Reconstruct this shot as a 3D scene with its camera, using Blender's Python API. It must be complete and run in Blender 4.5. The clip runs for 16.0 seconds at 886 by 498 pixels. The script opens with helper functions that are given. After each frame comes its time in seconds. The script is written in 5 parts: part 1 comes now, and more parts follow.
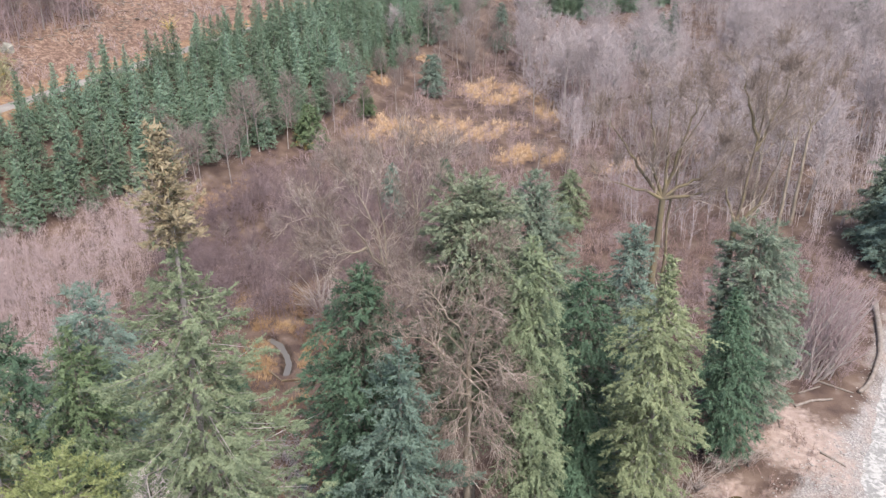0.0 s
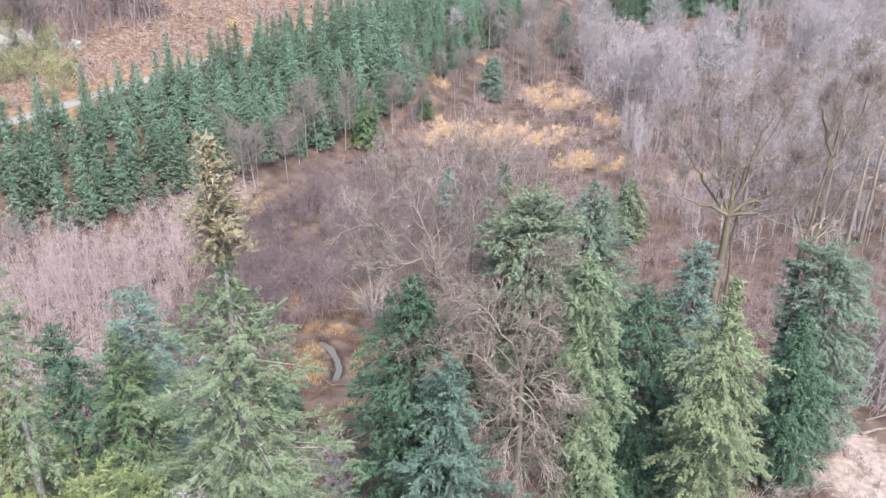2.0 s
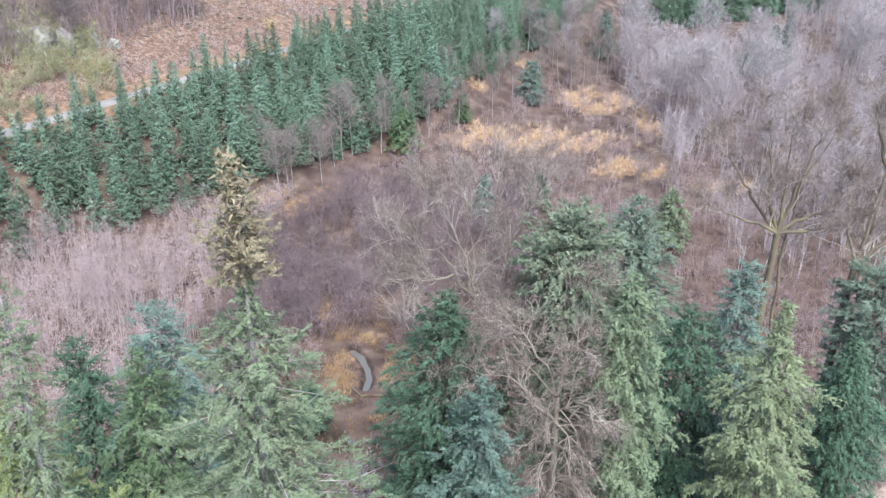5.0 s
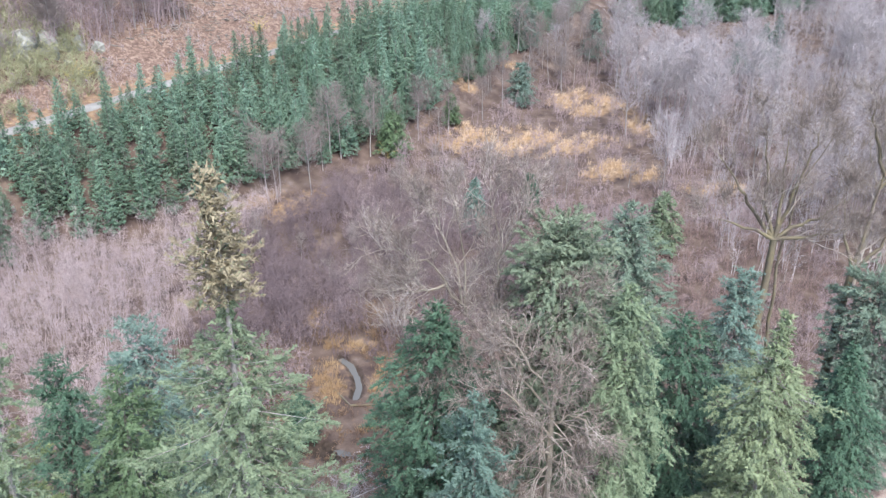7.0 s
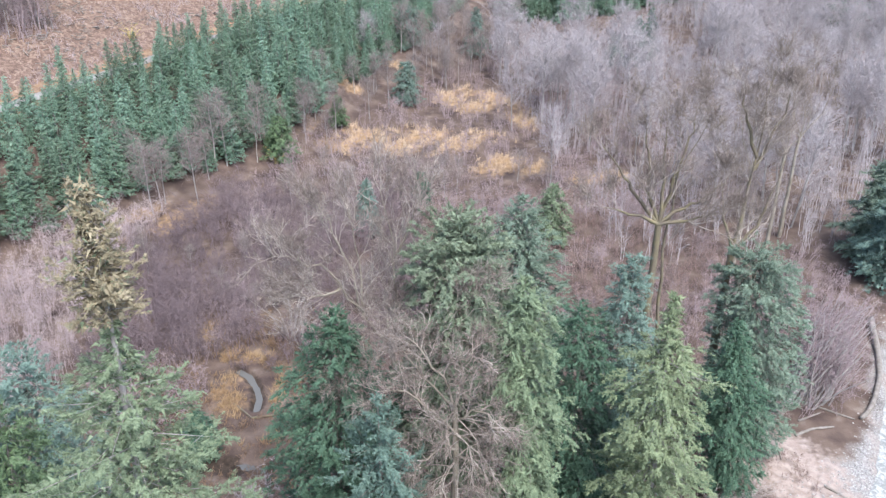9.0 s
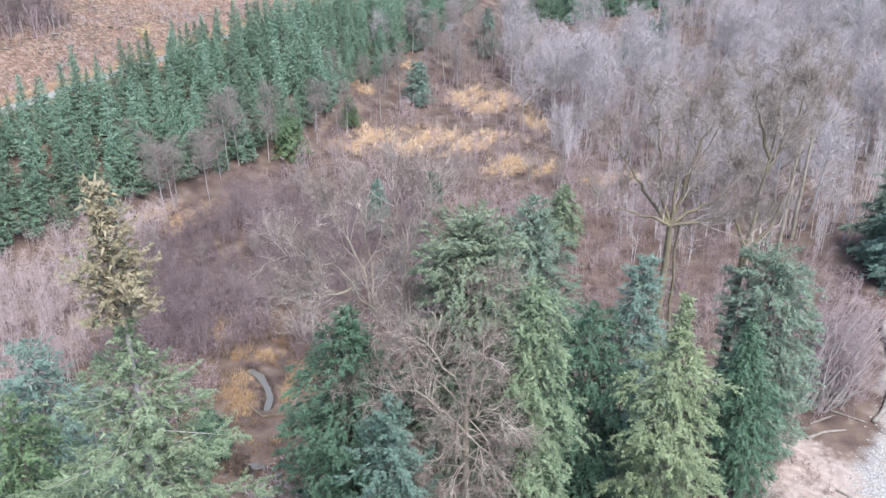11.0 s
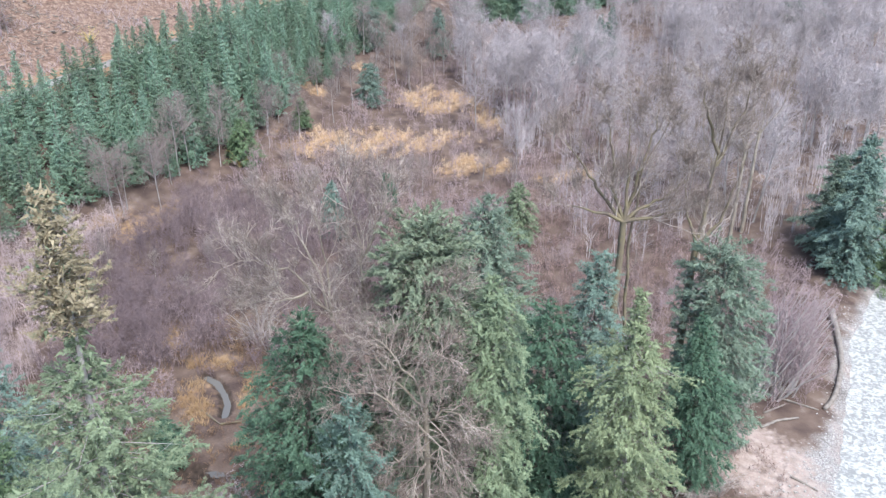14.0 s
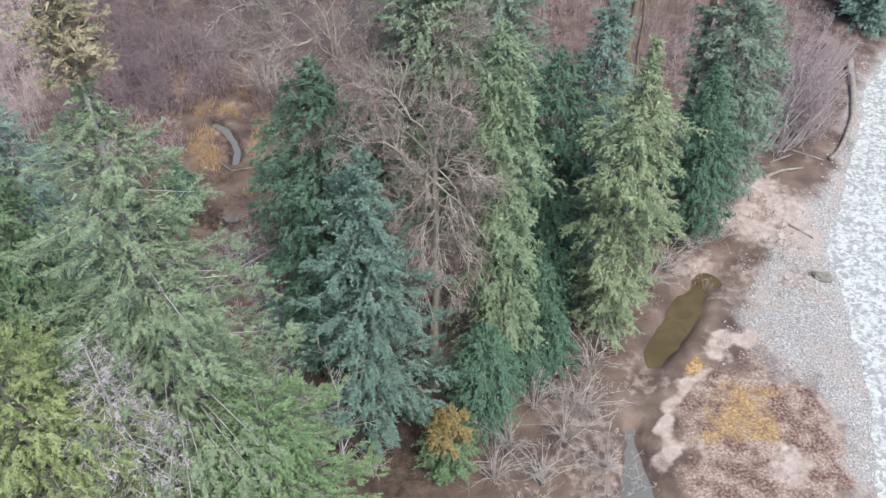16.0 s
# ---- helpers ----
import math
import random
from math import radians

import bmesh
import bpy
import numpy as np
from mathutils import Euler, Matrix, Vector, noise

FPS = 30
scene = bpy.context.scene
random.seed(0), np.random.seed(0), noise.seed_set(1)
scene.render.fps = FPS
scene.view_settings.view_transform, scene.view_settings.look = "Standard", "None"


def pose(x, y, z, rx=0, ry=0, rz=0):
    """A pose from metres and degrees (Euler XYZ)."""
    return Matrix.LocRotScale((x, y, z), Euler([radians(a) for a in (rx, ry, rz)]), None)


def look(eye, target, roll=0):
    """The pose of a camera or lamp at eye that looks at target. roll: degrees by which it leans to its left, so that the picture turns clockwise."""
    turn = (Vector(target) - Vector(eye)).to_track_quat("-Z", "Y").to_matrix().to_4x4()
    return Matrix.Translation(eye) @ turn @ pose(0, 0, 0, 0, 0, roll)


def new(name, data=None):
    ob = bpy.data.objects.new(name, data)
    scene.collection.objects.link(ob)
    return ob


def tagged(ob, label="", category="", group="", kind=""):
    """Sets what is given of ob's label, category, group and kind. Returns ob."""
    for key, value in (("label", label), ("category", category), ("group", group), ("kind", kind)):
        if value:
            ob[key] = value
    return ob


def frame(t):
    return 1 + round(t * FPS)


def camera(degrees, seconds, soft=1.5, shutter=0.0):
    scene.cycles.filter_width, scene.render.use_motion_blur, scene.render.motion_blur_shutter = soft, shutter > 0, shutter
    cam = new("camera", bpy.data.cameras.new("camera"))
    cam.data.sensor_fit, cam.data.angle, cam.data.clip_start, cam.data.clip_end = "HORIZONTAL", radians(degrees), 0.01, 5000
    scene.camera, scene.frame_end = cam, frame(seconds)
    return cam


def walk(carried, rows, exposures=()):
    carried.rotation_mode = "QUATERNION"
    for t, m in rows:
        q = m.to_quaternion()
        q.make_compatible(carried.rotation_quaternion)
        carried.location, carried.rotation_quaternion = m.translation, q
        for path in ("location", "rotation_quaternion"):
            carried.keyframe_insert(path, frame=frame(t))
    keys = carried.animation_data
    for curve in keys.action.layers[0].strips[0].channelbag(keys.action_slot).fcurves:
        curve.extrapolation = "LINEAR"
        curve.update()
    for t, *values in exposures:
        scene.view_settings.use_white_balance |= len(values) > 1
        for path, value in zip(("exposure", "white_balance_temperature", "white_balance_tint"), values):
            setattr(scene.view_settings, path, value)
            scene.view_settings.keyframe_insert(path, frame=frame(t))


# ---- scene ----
cam = camera(53.42, 16.0, 1.4)
# seconds, place, pitch, heading
PATH = [
    (0, -0.14, -5.58, 50.24, -26.44, -5.42),
    (0.5, -0.12, -5.13, 50.23, -26.40, -4.53),
    (1, -0.09, -4.79, 50.28, -26.41, -3.27),
    (1.5, -0.10, -4.38, 50.30, -26.43, -2.28),
    (2, -0.07, -4.00, 50.31, -26.42, -1.47),
    (2.5, -0.02, -3.62, 50.31, -26.40, -0.82),
    (3, 0.00, -3.18, 50.32, -26.41, -0.45),
    (3.5, -0.04, -2.70, 50.32, -26.44, 0.02),
    (4, -0.01, -2.36, 50.29, -26.42, 0.48),
    (6.5, -0.07, -0.69, 50.17, -26.45, 1.27),
    (7, -0.08, -0.27, 50.12, -26.40, 0.33),
    (7.5, -0.05, 0.02, 50.08, -26.37, -3.35),
    (8, -0.00, 0.03, 50.05, -26.44, -4.85),
    (8.5, 0.04, -0.00, 50.03, -26.43, -6.76),
    (9, 0.00, 0.00, 50.00, -26.39, -7.26),
    (9.5, -0.02, -0.01, 50.01, -26.38, -6.75),
    (12, -0.12, 0.01, 49.96, -26.37, -6.52),
    (12.5, -0.10, 0.01, 49.95, -26.34, -7.99),
    (13, -0.08, -0.01, 49.98, -26.36, -9.41),
    (13.5, -0.07, -0.01, 49.99, -26.35, -10.04),
    (14, -0.07, 0.03, 49.98, -26.33, -9.71),
    (14.5, -0.09, 0.03, 50.01, -27.20, -9.03),
    (15, -0.14, 0.03, 50.08, -32.56, -8.88),
    (15.5, -0.14, 0.02, 50.07, -37.89, -9.29),
    (16, -0.15, 0.18, 50.01, -42.65, -9.17)]
walk(cam, [(t, pose(x, y, z, 90 + p, 0, yaw)) for t, x, y, z, p, yaw in PATH],
     [(0.0, 1.98, 6950, 13), (0.5, 2.26, 6800, 12), (2.0, 2.34, 6400, 9), (3.5, 2.28, 6080, 7), (14.3, 2.2, 6050, 6), (16.0, 1.96, 6250, 4)])

# ---- world, sun ----
SUN_EL, SUN_AZ = 58.0, 162.0
world = bpy.data.worlds.new("overcast_sky")
scene.world = world
world.use_nodes = True
wn = world.node_tree
sky = wn.nodes.new("ShaderNodeTexSky")
sky.sky_type = "NISHITA"
sky.sun_disc = False
sky.sun_elevation, sky.sun_rotation = radians(SUN_EL), radians(SUN_AZ)
sky.air_density, sky.dust_density, sky.ozone_density = 1.0, 2.0, 1.0
wn.links.new(sky.outputs[0], wn.nodes["Background"].inputs["Color"])
wn.nodes["Background"].inputs["Strength"].default_value = 0.088
sun = bpy.data.lights.new("sun", "SUN")
sun.energy, sun.angle, sun.color = 1.5, radians(30), (1.0, 0.97, 0.93)
sun_ob = new("sun", sun)
az, el = radians(SUN_AZ), radians(SUN_EL)
sun_ob.matrix_world = look((0, 0, 200), (-100 * math.sin(az) * math.cos(el), -100 * math.cos(az) * math.cos(el), 200 - 100 * math.sin(el)))

# ---- materials ----


def material(name, c1, c2, c3=None, scale=2.0, fine=14.0, rough=0.85, bump=0.3, island=True, spec=0.25, island_mix=0.55, per_tree=0.0):
    """Two colours mixed by a broad noise, a third by pieces, with a fine grain and relief."""
    m = bpy.data.materials.new(name)
    m.use_nodes = True
    nt = m.node_tree
    b = nt.nodes["Principled BSDF"]
    b.inputs["Roughness"].default_value = rough
    b.inputs["Specular IOR Level"].default_value = spec
    geo = nt.nodes.new("ShaderNodeNewGeometry")
    n1 = nt.nodes.new("ShaderNodeTexNoise")
    n1.inputs["Scale"].default_value, n1.inputs["Detail"].default_value = scale, 3
    nt.links.new(geo.outputs["Position"], n1.inputs["Vector"])
    r1 = nt.nodes.new("ShaderNodeValToRGB")
    r1.color_ramp.elements[0].position, r1.color_ramp.elements[1].position = 0.36, 0.64
    r1.color_ramp.elements[0].color, r1.color_ramp.elements[1].color = (*c1, 1), (*c2, 1)
    nt.links.new(n1.outputs["Fac"], r1.inputs["Fac"])
    out = r1.outputs["Color"]
    if c3:
        mix = nt.nodes.new("ShaderNodeMixRGB")
        mix.inputs["Color2"].default_value = (*c3, 1)
        k = nt.nodes.new("ShaderNodeMath")
        k.operation = "MULTIPLY"
        k.inputs[1].default_value = island_mix
        if island:
            nt.links.new(geo.outputs["Random Per Island"], k.inputs[0])
        else:
            n3 = nt.nodes.new("ShaderNodeTexNoise")
            n3.inputs["Scale"].default_value = scale * 3.7
            nt.links.new(geo.outputs["Position"], n3.inputs["Vector"])
            nt.links.new(n3.outputs["Fac"], k.inputs[0])
        nt.links.new(k.outputs[0], mix.inputs["Fac"])
        nt.links.new(out, mix.inputs["Color1"])
        out = mix.outputs["Color"]
    if per_tree:
        info = nt.nodes.new("ShaderNodeObjectInfo")
        hue = nt.nodes.new("ShaderNodeHueSaturation")
        for key, lo, hi in (("Value", 1 - per_tree, 1 + per_tree), ("Hue", 0.5 - 0.12 * per_tree, 0.5 + 0.06 * per_tree)):
            mr = nt.nodes.new("ShaderNodeMapRange")
            mr.inputs["To Min"].default_value, mr.inputs["To Max"].default_value = lo, hi
            nt.links.new(info.outputs["Random"], mr.inputs["Value"])
            nt.links.new(mr.outputs["Result"], hue.inputs[key])
        nt.links.new(out, hue.inputs["Color"])
        out = hue.outputs["Color"]
    nt.links.new(out, b.inputs["Base Color"])
    if bump:
        n2 = nt.nodes.new("ShaderNodeTexNoise")
        n2.inputs["Scale"].default_value, n2.inputs["Detail"].default_value = fine, 4
        nt.links.new(geo.outputs["Position"], n2.inputs["Vector"])
        bp = nt.nodes.new("ShaderNodeBump")
        bp.inputs["Strength"].default_value, bp.inputs["Distance"].default_value = bump, 0.08
        nt.links.new(n2.outputs["Fac"], bp.inputs["Height"])
        nt.links.new(bp.outputs["Normal"], b.inputs["Normal"])
    return m


def leaf(name, c1, c2, c3, scale=1.9, per_tree=0.0):
    return material(name, c1, c2, c3, scale, rough=0.75, bump=0, spec=0.15, island_mix=0.4, per_tree=per_tree)


LEAF_GREEN = leaf("fir_needles", (0.06, 0.094, 0.048), (0.1, 0.145, 0.074), (0.178, 0.23, 0.126))
LEAF_DARK = leaf("dark_needles", (0.04, 0.074, 0.048), (0.068, 0.12, 0.078), (0.127, 0.19, 0.126))
LEAF_TEAL = leaf("teal_needles", (0.078, 0.112, 0.09), (0.128, 0.175, 0.142), (0.19, 0.245, 0.2))
LEAF_BLUE = leaf("blue_needles", (0.083, 0.127, 0.103), (0.136, 0.192, 0.158), (0.215, 0.28, 0.232))
LEAF_DEEP = leaf("deep_blue_needles", (0.062, 0.1, 0.08), (0.104, 0.155, 0.126), (0.18, 0.24, 0.2))
LEAF_SOFT = leaf("soft_green_needles", (0.09, 0.12, 0.07), (0.15, 0.19, 0.114), (0.255, 0.298, 0.19))
LEAF_OLIVE = leaf("olive_needles", (0.096, 0.122, 0.08), (0.158, 0.19, 0.126), (0.255, 0.29, 0.202))
LEAF_GREYGREEN = leaf("grey_green_needles", (0.09, 0.124, 0.092), (0.15, 0.196, 0.146), (0.245, 0.295, 0.222))
LEAF_MOSSY = leaf("mossy_needles", (0.108, 0.135, 0.074), (0.178, 0.212, 0.118), (0.285, 0.322, 0.198))
LEAF_BRIGHT = leaf("bright_needles", (0.075, 0.115, 0.052), (0.128, 0.182, 0.085), (0.215, 0.272, 0.145))
LEAF_SPRUCE = leaf("spruce_needles", (0.088, 0.115, 0.068), (0.147, 0.182, 0.11), (0.262, 0.303, 0.195))
LEAF_YELLOW = leaf("yellow_green_needles", (0.101, 0.126, 0.0504), (0.172, 0.198, 0.0817), (0.297, 0.329, 0.159))
LEAF_CONES = leaf("cone_laden_needles", (0.158, 0.13, 0.0828), (0.241, 0.202, 0.133), (0.382, 0.318, 0.212))
LEAF_PLANT = leaf("plantation_needles", (0.09, 0.145, 0.1), (0.15, 0.22, 0.154), (0.225, 0.305, 0.214), 0.6, 0.3)
LEAF_RUST = leaf("rusty_foliage", (0.14, 0.092, 0.04), (0.215, 0.138, 0.058), (0.13, 0.16, 0.06))
BARK = material("grey_bark", (0.16, 0.14, 0.12), (0.24, 0.22, 0.2), (0.1, 0.09, 0.08), 1.5, 20, 0.95, 0.6, False)
BARK_PALE = material("pale_bark", (0.24, 0.218, 0.21), (0.34, 0.312, 0.302), (0.25, 0.22, 0.2), 1.5, 20, 0.9, 0.4, False)
MOSS_BARK = material("mossy_bark", (0.13, 0.105, 0.085), (0.185, 0.156, 0.09), (0.1, 0.08, 0.068), 1.2, 16, 0.95, 0.6, False)
TWIG_MAPLE = material("maple_twigs", (0.3, 0.25, 0.215), (0.41, 0.355, 0.312), (0.22, 0.18, 0.155), 0.7, bump=0, island_mix=0.5)
MAPLE_BARK = material("bleached_mossy_bark", (0.2, 0.17, 0.148), (0.3, 0.262, 0.23), (0.17, 0.14, 0.06), 0.9, 16, 0.95, 0.5, False, island_mix=0.45)
TWIG_BROWN = material("brown_alder_twigs", (0.19, 0.155, 0.145), (0.26, 0.215, 0.2), (0.15, 0.12, 0.11), 0.1, bump=0)
TWIG_FINE = material("fine_maple_twigs", (0.16, 0.125, 0.11), (0.24, 0.195, 0.172), (0.11, 0.084, 0.073), 0.7, bump=0)
TWIG_RED = material("reddish_twigs", (0.318, 0.25, 0.246), (0.395, 0.318, 0.31), (0.262, 0.2, 0.198), 0.12, bump=0)
TWIG_DARK = material("dark_twigs", (0.1, 0.073, 0.08), (0.155, 0.115, 0.12), (0.2, 0.148, 0.148), 0.12, bump=0)
TWIG_GREY = material("grey_twigs", (0.295, 0.258, 0.262), (0.38, 0.338, 0.342), (0.245, 0.208, 0.212), 0.08, bump=0)
TWIG_WHITE = material("bleached_twigs", (0.27, 0.23, 0.21), (0.37, 0.33, 0.305), (0.22, 0.185, 0.165), 0.5, bump=0)
TWIG_RUSSET = material("russet_twigs", (0.2, 0.135, 0.12), (0.28, 0.2, 0.18), (0.16, 0.11, 0.1), 0.2, bump=0)
TWIG_MAUVE = material("mauve_twigs", (0.24, 0.18, 0.185), (0.31, 0.24, 0.24), (0.2, 0.15, 0.155), 0.1, bump=0)
REED = material("orange_reeds", (0.22, 0.14, 0.075), (0.3, 0.205, 0.115), (0.15, 0.1, 0.065), 0.3, bump=0)
HEATH = material("rusty_heath", (0.11, 0.062, 0.045), (0.22, 0.138, 0.075), (0.24, 0.17, 0.12), 0.5, bump=0)
REED_TAN = material("tan_reeds", (0.36, 0.25, 0.165), (0.45, 0.34, 0.235), (0.29, 0.2, 0.14), 0.3, bump=0)
STONE = material("river_stones", (0.22, 0.2, 0.19), (0.31, 0.29, 0.275), (0.45, 0.43, 0.41), 1.0, 10, 0.85, 0.3)
ROCK = material("pale_rock", (0.12, 0.113, 0.105), (0.36, 0.34, 0.315), (0.1, 0.11, 0.07), 0.5, 3, 0.9, 0.6, False)
DRIFT = material("driftwood", (0.16, 0.137, 0.12), (0.25, 0.222, 0.2), (0.14, 0.115, 0.1), 2.0, 20, 0.9, 0.5, False)
TWIG_OLIVE = material("olive_brush", (0.2, 0.21, 0.11), (0.3, 0.295, 0.165), (0.25, 0.21, 0.155), 0.25, bump=0)
TWIG_YELLOW = material("yellowing_leaves", (0.4, 0.3, 0.1), (0.5, 0.4, 0.16), (0.3, 0.24, 0.1), 0.5, bump=0)
GRAVEL_ROAD = material("gravel_road", (0.16, 0.15, 0.145), (0.24, 0.232, 0.22), (0.2, 0.17, 0.14), 0.4, 6, 0.95, 0.4, False)


def water_material(name, colour, rough, ripple, scale, strength, crest_tone=None):
    m = bpy.data.materials.new(name)
    m.use_nodes = True
    nt = m.node_tree
    b = nt.nodes["Principled BSDF"]
    b.inputs["Base Color"].default_value = (*colour, 1)
    b.inputs["Roughness"].default_value = rough
    b.inputs["IOR"].default_value = 1.33
    geo = nt.nodes.new("ShaderNodeNewGeometry")
    n = nt.nodes.new("ShaderNodeTexNoise")
    n.inputs["Scale"].default_value, n.inputs["Detail"].default_value, n.inputs["Distortion"].default_value = scale, 9, 0.9
    nt.links.new(geo.outputs["Position"], n.inputs["Vector"])
    bp = nt.nodes.new("ShaderNodeBump")
    bp.inputs["Strength"].default_value, bp.inputs["Distance"].default_value = strength, ripple
    nt.links.new(n.outputs["Fac"], bp.inputs["Height"])
    nt.links.new(bp.outputs["Normal"], b.inputs["Normal"])
    # a second tone on the ripple noise; the river's stands for sky sheen
    if crest_tone:
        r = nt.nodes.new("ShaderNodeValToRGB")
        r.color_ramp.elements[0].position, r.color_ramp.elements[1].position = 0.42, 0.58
        r.color_ramp.elements[0].color, r.color_ramp.elements[1].color = (*colour, 1), (*crest_tone, 1)
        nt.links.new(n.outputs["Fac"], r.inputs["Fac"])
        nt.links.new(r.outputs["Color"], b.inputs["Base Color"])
    return m


# River base is pale: the sky's sheen on its ripples put into both colours.
WATER_RIVER = water_material("shallow_river_sky_sheen", (0.2, 0.197, 0.188), 0.5, 0.14, 2.2, 0.9, (0.37, 0.362, 0.345))
WATER_BROWN = water_material("still_brown_water", (0.062, 0.046, 0.024), 0.2, 0.02, 0.5, 0.1, (0.078, 0.058, 0.032))
WATER_POOL = water_material("grey_water", (0.115, 0.108, 0.1), 0.2, 0.03, 3.0, 0.2)


def ground_material():
    """Leaf-strewn brown soil; attributes name the shares of reeds, gravel, moss, slash, sand, and mud with painted
    shade.
    """
    m = bpy.data.materials.new("valley_soil")
    m.use_nodes = True
    nt = m.node_tree
    b = nt.nodes["Principled BSDF"]
    b.inputs["Roughness"].default_value = 0.95
    b.inputs["Specular IOR Level"].default_value = 0.15
    geo = nt.nodes.new("ShaderNodeNewGeometry")

    def noise_tex(scale, detail=4, dist=0.0):
        n = nt.nodes.new("ShaderNodeTexNoise")
        n.inputs["Scale"].default_value, n.inputs["Detail"].default_value, n.inputs["Distortion"].default_value = scale, detail, dist
        nt.links.new(geo.outputs["Position"], n.inputs["Vector"])
        return n.outputs["Fac"]

    def ramp(fac, *stops):
        r = nt.nodes.new("ShaderNodeValToRGB")
        while len(r.color_ramp.elements) < len(stops):
            r.color_ramp.elements.new(0.5)
        for e, (p, c) in zip(r.color_ramp.elements, stops):
            e.position, e.color = p, (*c, 1)
        nt.links.new(fac, r.inputs["Fac"])
        return r.outputs["Color"]

    def mixed(fac, a, c):
        x = nt.nodes.new("ShaderNodeMixRGB")
        nt.links.new(fac, x.inputs["Fac"])
        nt.links.new(a, x.inputs["Color1"])
        nt.links.new(c, x.inputs["Color2"])
        return x.outputs["Color"]

    def share(name, scale, soft=0.18):
        at = nt.nodes.new("ShaderNodeAttribute")
        at.attribute_name = name
        add = nt.nodes.new("ShaderNodeMath")
        add.operation = "ADD"
        nt.links.new(at.outputs["Fac"], add.inputs[0])
        nt.links.new(noise_tex(scale, 5), add.inputs[1])
        mr = nt.nodes.new("ShaderNodeMapRange")
        mr.inputs["From Min"].default_value, mr.inputs["From Max"].default_value = 1.0 - soft, 1.0 + soft
        nt.links.new(add.outputs[0], mr.inputs["Value"])
        return mr.outputs["Result"]

    col = ramp(noise_tex(0.35), (0.3, (0.05, 0.034, 0.03)), (0.5, (0.095, 0.066, 0.054)), (0.7, (0.15, 0.11, 0.088)))
    col = mixed(share("slash", 0.5), col, ramp(noise_tex(1.6, 6, 1.0), (0.32, (0.075, 0.047, 0.038)), (0.5, (0.145, 0.094, 0.072)), (0.68, (0.25, 0.18, 0.14))))
    col = mixed(share("reed", 1.3, 0.24), col, ramp(noise_tex(1.1), (0.3, (0.16, 0.1, 0.06)), (0.6, (0.31, 0.2, 0.11)), (0.8, (0.4, 0.29, 0.18))))
    grey = ramp(noise_tex(7.0, 10), (0.32, (0.13, 0.118, 0.112)), (0.5, (0.215, 0.198, 0.19)), (0.68, (0.36, 0.34, 0.325)))
    pink = ramp(noise_tex(4.0, 10), (0.32, (0.15, 0.118, 0.105)), (0.5, (0.235, 0.192, 0.172)), (0.68, (0.34, 0.29, 0.265)))
    col = mixed(share("gravel", 0.7, 0.4), col, mixed(ramp(noise_tex(0.25, 6), (0.48, (0, 0, 0)), (0.66, (1, 1, 1))), grey, pink))
    brown = ramp(noise_tex(5.0, 12), (0.34, (0.06, 0.036, 0.03)), (0.5, (0.125, 0.078, 0.064)), (0.66, (0.23, 0.16, 0.135)))
    tan = ramp(noise_tex(6.0, 12), (0.34, (0.13, 0.085, 0.067)), (0.5, (0.21, 0.152, 0.125)), (0.66, (0.31, 0.24, 0.205)))
    col = mixed(share("moss", 1.1, 0.16), col, mixed(ramp(noise_tex(0.7, 10), (0.46, (0, 0, 0)), (0.56, (1, 1, 1))), brown, tan))
    col = mixed(share("fern", 1.6, 0.22), col, ramp(noise_tex(5.5, 12), (0.3, (0.13, 0.075, 0.035)), (0.5, (0.24, 0.15, 0.068)), (0.7, (0.37, 0.275, 0.145))))
    col = mixed(share("sand", 1.6, 0.2), col, ramp(noise_tex(1.3, 6), (0.3, (0.22, 0.165, 0.14)), (0.7, (0.34, 0.275, 0.245))))
    # Dark litter and mud, with the shade of trees and bank painted in.
    col = mixed(share("mud_shade", 1.2, 0.2), col, ramp(noise_tex(2.0, 6), (0.35, (0.025, 0.018, 0.014)), (0.65, (0.06, 0.043, 0.033))))
    nt.links.new(col, b.inputs["Base Color"])
    bp = nt.nodes.new("ShaderNodeBump")
    bp.inputs["Strength"].default_value, bp.inputs["Distance"].default_value = 0.7, 0.15
    nt.links.new(noise_tex(5.0, 8), bp.inputs["Height"])
    nt.links.new(bp.outputs["Normal"], b.inputs["Normal"])
    return m


GROUND = ground_material()

# ---- mesh helpers ----


def tri_mesh(name, verts, tris, mat, smooth=False):
    me = bpy.data.meshes.new(name)
    verts, tris = np.asarray(verts, np.float32), np.asarray(tris, np.int32)
    me.vertices.add(len(verts))
    me.vertices.foreach_set("co", verts.ravel())
    me.loops.add(tris.size)
    me.loops.foreach_set("vertex_index", tris.ravel())
    me.polygons.add(len(tris))
    me.polygons.foreach_set("loop_start", np.arange(0, tris.size, 3, dtype=np.int32))
    if smooth:
        me.polygons.foreach_set("use_smooth", np.ones(len(tris), bool))
    me.update(calc_edges=True)
    me.validate()
    me.materials.append(mat)
    return me


def part(name, me, parent, label=""):
    ob = new(name, me)
    ob.parent = parent
    if label:
        tagged(ob, label)
    return ob


def unit(v):
    return v / np.maximum(np.linalg.norm(v, axis=-1, keepdims=True), 1e-9)


def sides(d):
    """Two directions across each direction of d."""
    ref = np.where(np.abs(d[:, 2:3]) > 0.9, np.array([[1.0, 0, 0]]), np.array([[0, 0, 1.0]]))
    a = unit(np.cross(d, ref))
    return a, np.cross(d, a)


